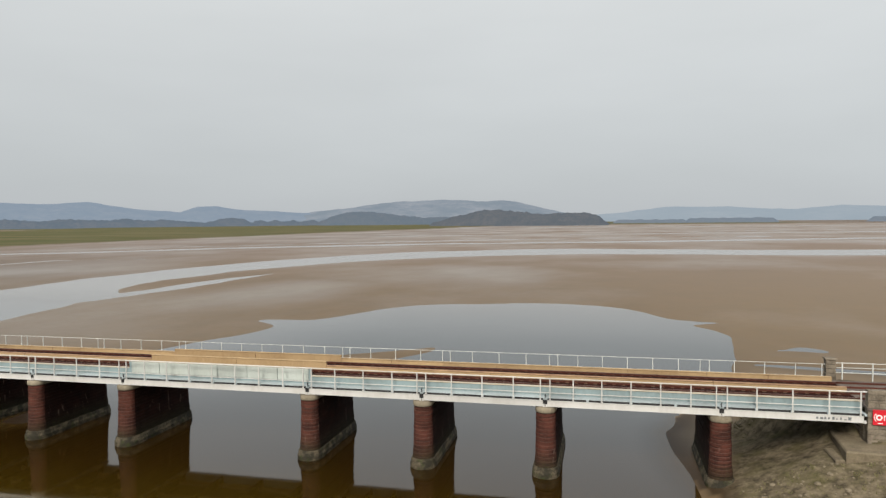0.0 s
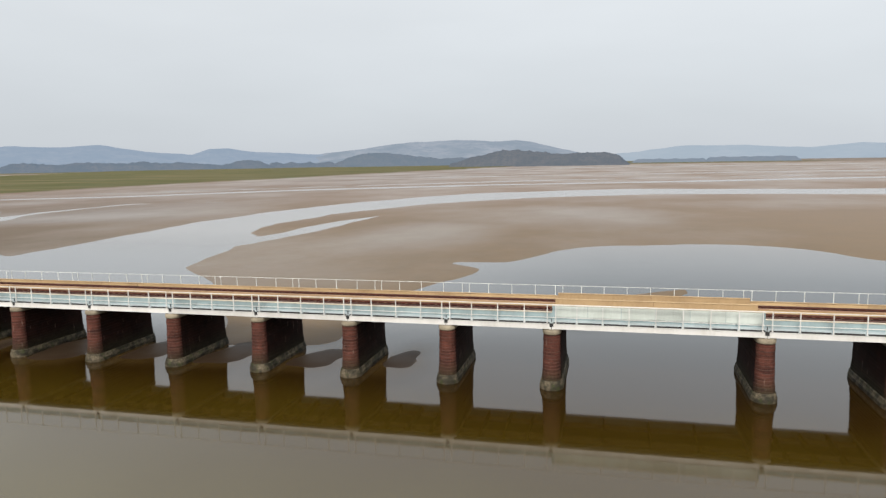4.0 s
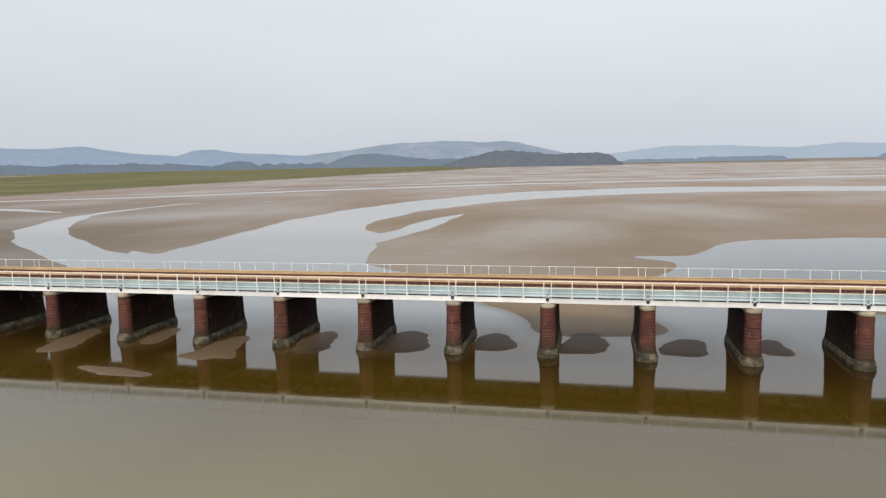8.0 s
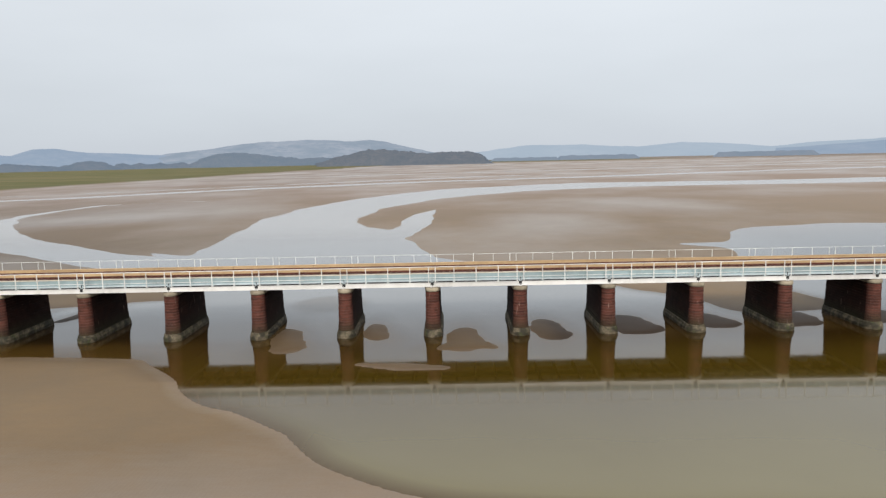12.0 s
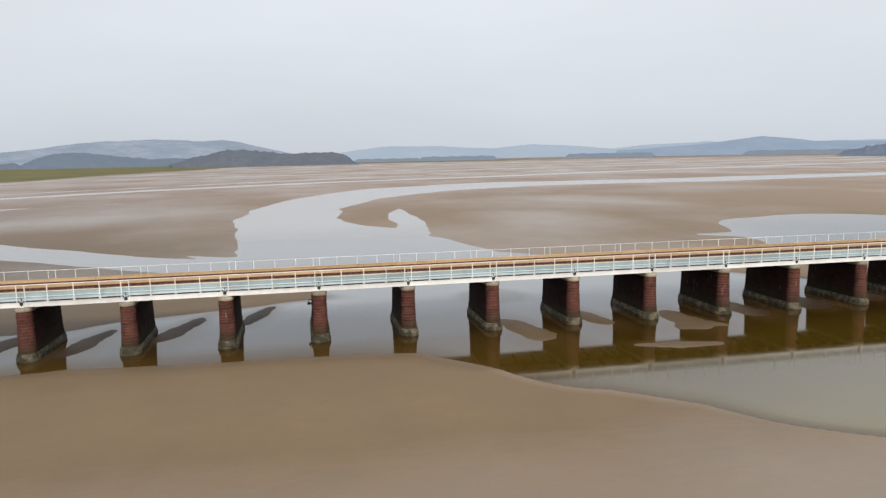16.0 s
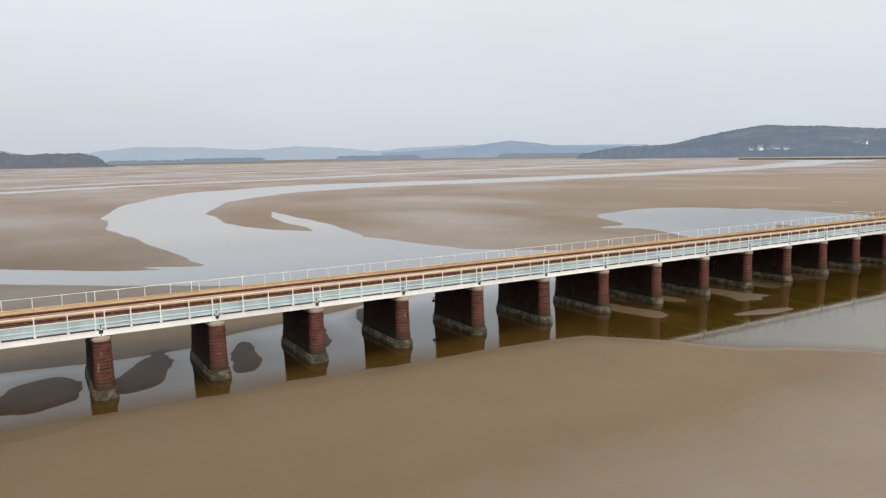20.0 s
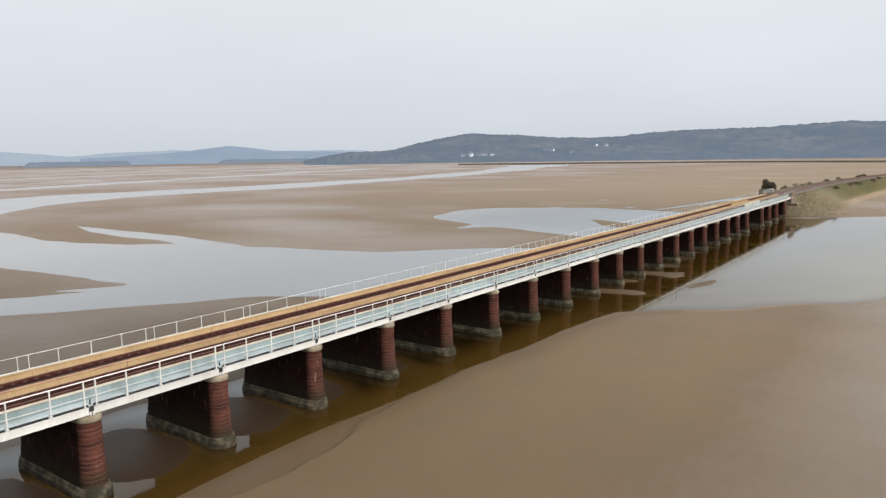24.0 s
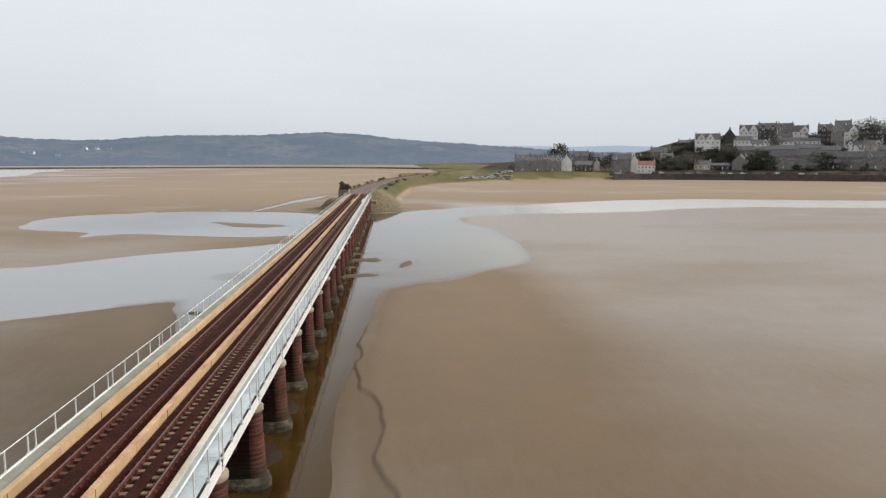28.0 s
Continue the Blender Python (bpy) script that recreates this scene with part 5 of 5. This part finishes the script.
def house(w, d, h, roof, wall_mat, roof_mat, storeys, cols, gables, label, gw=2.1):
    """A gabled house: front faces -y; walls, roof slopes, chimneys, windows with frames, front gables."""
    top = thing("house")
    s = Shape()
    s.box(-w / 2, w / 2, -d / 2, d / 2, -3.0, h)
    for x in (-w / 2, w / 2 - 0.3):
        s.loft([[(x, -d / 2, h), (x, d / 2, h), (x, 0, h + roof)], [(x + 0.3, -d / 2, h), (x + 0.3, d / 2, h), (x + 0.3, 0, h + roof)]])
    part("wall", s, wall_mat, top)
    for sgn in (-1, 1):
        s = Shape()
        e, t = 0.35, 0.22
        drop = roof * e / (d / 2)
        y0, z0 = sgn * (d / 2 + e), h - drop
        s.loft([[(x, y0, z0), (x, 0, h + roof), (x, 0, h + roof + t), (x, y0, z0 + t)] for x in (-w / 2 - 0.25, w / 2 + 0.25)])
        part("roof_slope", s, roof_mat, top)
    for x in ((-w / 2 + 0.7), (w / 2 - 0.7)):
        s = Shape()
        s.box(x - 0.45, x + 0.45, -0.4, 0.4, h + roof * 0.5, h + roof + 1.5)
        for q in (-0.2, 0.2):
            s.box(x + q - 0.1, x + q + 0.1, -0.1, 0.1, h + roof + 1.5, h + roof + 1.9)
        part("chimney", s, wall_mat, top)
    for gx in gables:
        s = Shape()
        gh = min(gw * 1.45, roof - 0.7)
        s.loft([[(gx - gw, y, h - 0.4), (gx + gw, y, h - 0.4), (gx + gw, y, h + 0.6), (gx, y, h + 0.6 + gh), (gx - gw, y, h + 0.6)] for y in (-d / 2 - 0.4, 0.0)])
        g = part("front_gable", s, wall_mat, top)
        for sg in (-1, 1):
            s = Shape()
            s.loft([[(gx + sg * (gw + 0.2), y, h + 0.4), (gx, y, h + 0.68 + gh), (gx, y, h + 0.86 + gh), (gx + sg * (gw + 0.2), y, h + 0.6)] for y in (-d / 2 - 0.6, 0.0)])
            part("gable_roof", s, roof_mat, g)
        s = Shape()
        for sg in (-1, 1):
            y = -d / 2 - 0.62
            s.loft([[(gx + sg * (gw + 0.2), q, h + 0.2), (gx, q, h + 0.46 + gh), (gx, q, h + 0.86 + gh), (gx + sg * (gw + 0.2), q, h + 0.6)] for q in (y - 0.05, y)])
        part("bargeboard", s, TRIM, g)
        s = Shape()
        s.box(gx - 0.7, gx + 0.7, -d / 2 - 0.46, -d / 2 - 0.4, h + 0.1, h + 1.5)
        part("gable_window", s, GLASS, g)
        s = Shape()
        s.box(gx - 1.15, gx + 1.15, -d / 2 - 0.44, -d / 2 - 0.4, h - 0.3, h + 1.8)
        part("window_surround", s, TRIM, g)
    for st in range(storeys):
        for c in range(cols):
            x = -w / 2 + w * (c + 0.5) / cols
            z = 0.9 + st * (h - 0.3) / storeys
            if st == 0 and c == cols // 2:
                s = Shape()
                s.box(x - 0.5, x + 0.5, -d / 2 - 0.06, -d / 2, 0, 2.1)
                part("door", s, TRIM, top)
                continue
            s = Shape()
            s.box(x - 0.75, x + 0.75, -d / 2 - 0.04, -d / 2, z - 0.12, z + 1.52)
            win = part("window", s, TRIM, top)
            s = Shape()
            s.box(x - 0.6, x - 0.04, -d / 2 - 0.07, -d / 2 - 0.04, z, z + 1.4)
            s.box(x + 0.04, x + 0.6, -d / 2 - 0.07, -d / 2 - 0.04, z, z + 1.4)
            part("pane", s, GLASS, win)
    return tagged(top, label, "house")


WALLS = {"stone": (GREYSTONE, "grey stone"), "white": (RENDER_WHITE, "white rendered"), "cream": (RENDER_CREAM, "cream rendered"), "dark": (DARKSTONE, "dark stone")}


def place_house(x, y, w, h, roof, walls, storeys, cols, gables=(), turn=-105, roofing=SLATE, depth=9.0, note="house", gw=2.1):
    """Builds one house and sets it on the hillside, its front turned over the water."""
    mat, word = WALLS[walls]
    top = house(w, depth, h, roof, mat, roofing, storeys, cols, gables, word + " " + note + (" with a red tiled roof" if roofing is REDTILE else " with a slate roof") + (" and white-trimmed gables" if gables else ""), gw)
    top.matrix_basis = pose(x, y, ground_at(x, y) - 0.1, 0, 0, turn)
    return tagged(top, group="town houses")


# along the green and the road
place_house(423, -127, 13.9, 9.6, 4.6, "stone", 3, 5, (-4.6, 0, 4.6), -99, note="terrace")
place_house(426, -141, 13.9, 9.8, 4.8, "stone", 3, 5, (-4.6, 0, 4.6), -100, note="terrace")
place_house(430, -156, 13.9, 9.6, 4.6, "stone", 3, 5, (-4.6, 0, 4.6), -100, note="terrace")
place_house(433, -170, 11.0, 8.6, 5.2, "white", 2, 2, (), -12, depth=9.6, note="gable-ended house")
place_house(535, -211, 16.5, 9.6, 5.2, "stone", 2, 4, (-4.2, 3.6), -105)
place_house(432, -186, 15.4, 5.6, 3.4, "dark", 2, 4, (), -104, note="low house")
place_house(437, -200, 7.5, 6.4, 3.2, "cream", 2, 2, (), -20, depth=5.4, note="narrow house")
place_house(430, -221, 16.6, 11.6, 4.8, "stone", 3, 5, (-5,), -108, note="tall house")
place_house(430, -245, 15.8, 7.2, 3.6, "white", 2, 5, (), -109, REDTILE)
place_house(429, -233, 9.5, 11.0, 5.2, "white", 2, 2, (), -16, depth=6.6, note="gable-ended house")
place_house(436, -302, 15.0, 4.6, 3.0, "cream", 1, 4, (), -114, note="low house")
place_house(429, -316, 17.0, 3.6, 2.2, "dark", 1, 4, (), -116, note="long shed")
place_house(422, -332, 14.0, 7.0, 6.0, "stone", 2, 3, (), -34, depth=13.0, note="gable-ended house")
place_house(408, -364, 22.6, 11.0, 5.4, "stone", 2, 8, (), -120, note="long row")
place_house(400, -383, 22.0, 10.8, 5.4, "stone", 2, 8, (), -121, note="long row")
place_house(391, -400, 15.0, 5.0, 3.0, "dark", 1, 4, (), -123, note="low house")
place_house(385, -415, 21.4, 9.6, 4.8, "stone", 2, 7, (), -124, note="long row")
place_house(379, -431, 15.0, 9.6, 4.8, "stone", 2, 4, (-3,), -126)
place_house(374, -445, 14.0, 10.2, 5.0, "stone", 2, 4, (), -127)
# up the hillside
place_house(465, -319, 23.0, 9.6, 5.6, "white", 2, 5, (-6.2, 2.0), -108, note="large house", gw=3.6)
place_house(499, -310, 12.0, 5.4, 2.8, "dark", 1, 3, (), -113, note="low house")
place_house(489, -281, 19.0, 6.6, 4.6, "stone", 2, 4, (5.0,), -111)
place_house(472, -281, 12.0, 4.8, 3.0, "cream", 1, 3, (), -100, note="low house")
place_house(462, -340, 15.0, 11.0, 7.4, "dark", 3, 3, (), -28, depth=11.4, note="gable-ended house")
place_house(452, -349, 17.4, 7.6, 3.8, "white", 2, 5, (), -117)
place_house(476, -366.4, 17.4, 10.4, 6.4, "white", 3, 4, (-4.6, 4.4), -118, depth=12, note="large villa", gw=3.8)
place_house(468, -381.6, 16.8, 12.2, 6.4, "dark", 3, 4, (-4.2, 4.6), -118, depth=12, note="large villa", gw=3.2)
place_house(442, -361, 16.6, 5.6, 3.2, "white", 2, 4, (4.5,), -118)
place_house(459.4, -395, 13.6, 12.4, 6.4, "stone", 3, 3, (-3.6,), -121, depth=11, note="large villa", gw=4.2)
place_house(452.4, -406.8, 13.4, 11.2, 6.0, "white", 3, 3, (3.4,), -121, depth=10, note="large villa", gw=4.0)
place_house(433, -388, 22.6, 6.2, 3.2, "white", 2, 6, (), -121, note="long house")
place_house(428, -404, 14.2, 6.0, 3.2, "white", 2, 4, (), -122)
place_house(427, -414.7, 11.2, 15.0, 6.2, "dark", 3, 3, (-0.6,), -123, depth=12, note="tall villa", gw=3.4)
place_house(421, -424, 10.8, 14.4, 5.6, "stone", 3, 3, (-2.4,), -123, depth=12, note="tall villa", gw=3.0)
place_house(415, -433.3, 11.2, 14.6, 6.2, "white", 3, 3, (1.4,), -123, depth=12, note="tall villa", gw=3.4)
place_house(441, -442, 14.0, 15.6, 5.2, "stone", 3, 4, (), -124, depth=10, note="tall house")
place_house(431, -470, 30.0, 8.0, 5.0, "dark", 2, 7, (-9, 2, 10), -126, note="long terrace")
place_house(423, -374, 23.6, 6.0, 3.6, "stone", 2, 7, (), -119, note="long row")
place_house(416, -393, 21.8, 6.0, 3.6, "stone", 2, 6, (), -121, note="long row")
place_house(404, -408, 15.2, 7.0, 3.8, "stone", 2, 4, (), -123)
place_house(406, -432, 15.4, 5.6, 3.2, "white", 2, 4, (-4,), -125)
place_house(402, -446, 15.4, 5.8, 3.4, "cream", 2, 4, (4,), -126)
place_house(438, -343, 16.0, 6.0, 3.7, "stone", 2, 4, (), -117)
place_house(432, -356, 16.0, 5.4, 3.3, "stone", 2, 4, (), -118)
place_house(387, -453, 20.0, 7.6, 4.0, "stone", 2, 6, (), -127, note="long row")
# roofs among the trees further inland
place_house(523, -236, 13.0, 5.8, 3.2, "cream", 2, 3, (), -107)
place_house(533, -256, 13.2, 5.4, 3.2, "stone", 2, 3, (-3,), -108)
place_house(505, -262, 12.0, 5.4, 3.2, "white", 2, 3, (), -70)
place_house(548, -232, 14.0, 6.0, 3.6, "stone", 2, 3, (), -106)

oak = tree("bare_tree", 14, 13, 11, WINTER, 1100, 0.36, "bare brown winter tree among the houses")
pine = tree("evergreen_tree", 15, 10.5, 8, EVERGREEN, 900, 0.45, "dark evergreen tree between the houses")
low = tree("garden_shrub", 16, 4.6, 5.2, EVERGREEN, 420, 0.4, "dark evergreen garden shrubs on the hillside", False)
PINES = [(500, -262, 0.8), (512, -272, 0.9), (478, -262, 0.75), (470, -250, 0.7), (602, -204, 1.9), (516, -238, 1.02), (454, -274, 1.2), (449, -281, 1.09), (448, -306, 1.04), (443, -328, 1.29), (437, -334, 1.13), (413, -344, 1.64), (410, -349, 1.53), (391, -391, 1.4), (440, -413, 1.14), (409, -435, 1.39), (397, -401, 0.83), (541, -220, 1.17), (419, -116, 0.54)]
OAKS = [(492, -255, 0.7), (505, -268, 0.75), (515, -258, 0.7), (484, -268, 0.6), (603, -218, 0.82), (432, -207, 0.77), (435, -290, 1.44), (451, -290, 0.84), (429, -354, 0.82), (383, -408, 0.81), (436, -374, 0.99), (438, -463, 1.59), (434, -470, 1.75), (432, -478, 1.66), (477, -272, 0.83), (510, -266, 0.82), (556, -152, 0.72)]
rng = random.Random(31)
for src, spots, word in ((pine, PINES, "town evergreens"), (oak, OAKS, "town bare trees")):
    tagged(src, group=word)
    for k, (x, y, size) in enumerate(spots):
        m = pose(x, y, ground_at(x, y) - 0.2, 0, 0, rng.uniform(0, 360)) @ Matrix.Scale(size, 4)
        if k:
            copy_thing(src, m)
    x, y, size = spots[0]
    src.matrix_basis = pose(x, y, ground_at(x, y) - 0.2, 0, 0, 40) @ Matrix.Scale(size, 4)
tagged(low, group="garden shrubs")
put = 0
while put < 290:
    s = rng.uniform(205, 500)
    deep = rng.uniform(26, 118) if s > 250 else rng.uniform(60, 150)
    if put > 200:
        s, deep = rng.uniform(246, 318), rng.uniform(36, 135)
    x, y = float(coast(-s)) + deep / 0.92, -s
    m = pose(x, y, ground_at(x, y) - 0.2, 0, 0, rng.uniform(0, 360)) @ Matrix.Scale(rng.uniform(0.6, 1.25), 4)
    if put:
        copy_thing(low, m)
    else:
        low.matrix_basis = m
    put += 1

# sea wall and road along the front
top = thing("sea_wall")
front = [(float(coast(-q)), -q) for q in (205, 232, 262, 292, 322, 352, 384, 420, 470, 540)]
for a, b in zip(front, front[1:]):
    s = Shape()
    s.loft([[(x - 0.6, y, -0.5), (x + 0.8, y, -0.5), (x + 0.8, y, 6.15), (x, y, 6.15)] for x, y in (a, b)])
    part("wall_length", s, DARKSTONE, top)
tagged(top, "dark stone sea wall below the road", "sea wall")
s = Shape()
s.loft([[(x + 0.9, y, 4.2), (x + 11, y, 4.2), (x + 11, y, 6.0), (x + 0.9, y, 6.0)] for x, y in front])
tagged(part("road", s, TARMAC), "dark tarmac road behind the sea wall", "road", kind="structure")


def car(mat, label):
    top = thing("parked_car")
    s = Shape()
    s.loft([[(-2.1, -0.8, 0.35), (2.1, -0.8, 0.35), (2.1, 0.8, 0.35), (-2.1, 0.8, 0.35)], [(-2.15, -0.85, 0.6), (2.15, -0.85, 0.6), (2.15, 0.85, 0.6), (-2.15, 0.85, 0.6)], [(-2.05, -0.8, 0.9), (2.05, -0.8, 0.85), (2.05, 0.8, 0.85), (-2.05, 0.8, 0.9)]])
    part("body", s, mat, top)
    s = Shape()
    s.loft([[(-1.9, -0.75, 0.88), (1.1, -0.75, 0.86), (1.1, 0.75, 0.86), (-1.9, 0.75, 0.88)], [(-1.5, -0.62, 1.35), (0.5, -0.62, 1.35), (0.5, 0.62, 1.35), (-1.5, 0.62, 1.35)]])
    part("glazing", s, GLASS, top)
    s = Shape()
    s.box(-1.5, 0.5, -0.62, 0.62, 1.35, 1.45, 0.03)
    part("roof", s, mat, top)
    for x in (-1.3, 1.35):
        for y in (-0.84, 0.66):
            s = Shape()
            s.tube([(x, y, 0.32), (x, y + 0.18, 0.32)], 0.32, 10)
            part("wheel", s, BLACK, top)
    return tagged(top, label, "car", "parked cars")


CARS = [car(worn("white_car", (0.75, 0.75, 0.75), (0.68, 0.68, 0.68), 0.3, 1, 4, 0, 0.001), "white car parked by the shore road"), car(worn("silver_car", (0.5, 0.52, 0.54), (0.44, 0.45, 0.47), 0.3, 1, 4, 0, 0.001), "silver car parked by the shore road"), car(worn("dark_car", (0.03, 0.035, 0.045), (0.02, 0.02, 0.03), 0.3, 1, 4, 0, 0.001), "dark car parked by the shore road"), car(worn("red_car", (0.35, 0.03, 0.03), (0.28, 0.02, 0.02), 0.3, 1, 4, 0, 0.001), "red car parked by the shore road")]
placed = set()


def park(kind, x, y, z, turn):
    m = pose(x, y, z, 0, 0, turn)
    if kind in placed:
        copy_thing(CARS[kind], m)
    else:
        placed.add(kind)
        CARS[kind].matrix_basis = m


rng = random.Random(41)
for r in range(4):
    for k in range(15):
        x, y = 385 + r * 13 + rng.uniform(-1, 1), -66 - k * 3.1 - r * 3
        park(rng.choice((0, 0, 0, 1, 2)), x, y, ground_at(x, y) + 0.02, rng.uniform(-5, 5))
for k in range(46):
    t = rng.uniform(0, len(front) - 1.001)
    a, b = front[int(t)], front[int(t) + 1]
    f = t - int(t)
    park(rng.choice((0, 0, 1, 2, 2, 3)), a[0] + (b[0] - a[0]) * f + rng.choice((2.6, 8.4)), a[1] + (b[1] - a[1]) * f, 6.01, 90 + math.degrees(math.atan2(b[1] - a[1], b[0] - a[0])) - 90)

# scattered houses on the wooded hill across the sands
# walls and roofs glow a little here to stand for haze
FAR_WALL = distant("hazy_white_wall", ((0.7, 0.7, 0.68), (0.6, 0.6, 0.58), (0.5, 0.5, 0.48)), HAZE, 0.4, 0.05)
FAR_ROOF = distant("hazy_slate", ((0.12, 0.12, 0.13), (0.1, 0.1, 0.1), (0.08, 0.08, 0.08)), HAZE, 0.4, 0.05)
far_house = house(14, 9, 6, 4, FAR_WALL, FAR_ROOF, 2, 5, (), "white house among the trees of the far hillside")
tagged(far_house, group="hillside houses")
rng = random.Random(51)
spots = [(56.5, 2060, 22), (57.1, 2065, 23), (57.6, 2070, 24), (62.5, 2200, 32), (63.0, 2190, 30), (64.6, 2150, 22), (65.6, 2150, 20), (73.8, 2180, 20), (75.2, 2200, 26), (78.6, 2220, 26), (79.0, 2220, 28), (87, 2150, 14), (83.5, 2150, 14), (66.4, 2300, 44), (67.2, 2310, 46), (68.0, 2300, 43), (69.1, 2260, 34), (71.5, 2180, 20), (76.1, 2210, 24), (80.3, 2240, 30), (81.6, 2230, 25), (58.2, 2075, 24), (55.9, 2060, 20)]
spots += [(rng.uniform(63, 86), rng.uniform(2080, 2200), rng.uniform(9, 22)) for _ in range(22)]
for k, (azi, dist, z) in enumerate(spots):
    a = math.radians(azi)
    m = pose(-196 + dist * math.sin(a), -35 + dist * math.cos(a), z + rng.uniform(-7, -1), 0, 0, -azi + rng.uniform(-60, 60))
    if k:
        copy_thing(far_house, m)
    else:
        far_house.matrix_basis = m

# the far sea bank across the sands
top = [(1044, 812), (1075, 655), (1120, 480), (1150, 311), (1130, 150), (1080, 20), (960, -85), (800, -168)]
s = Shape()
s.loft([[(x - 9, y, -0.5), (x + 12, y, -0.5), (x + 6, y, 3.2), (x - 3, y, 3.2)] for x, y in top])
tagged(part("embankment", s, BANK), "low dark sea bank across the far sands", "embankment", kind="structure")
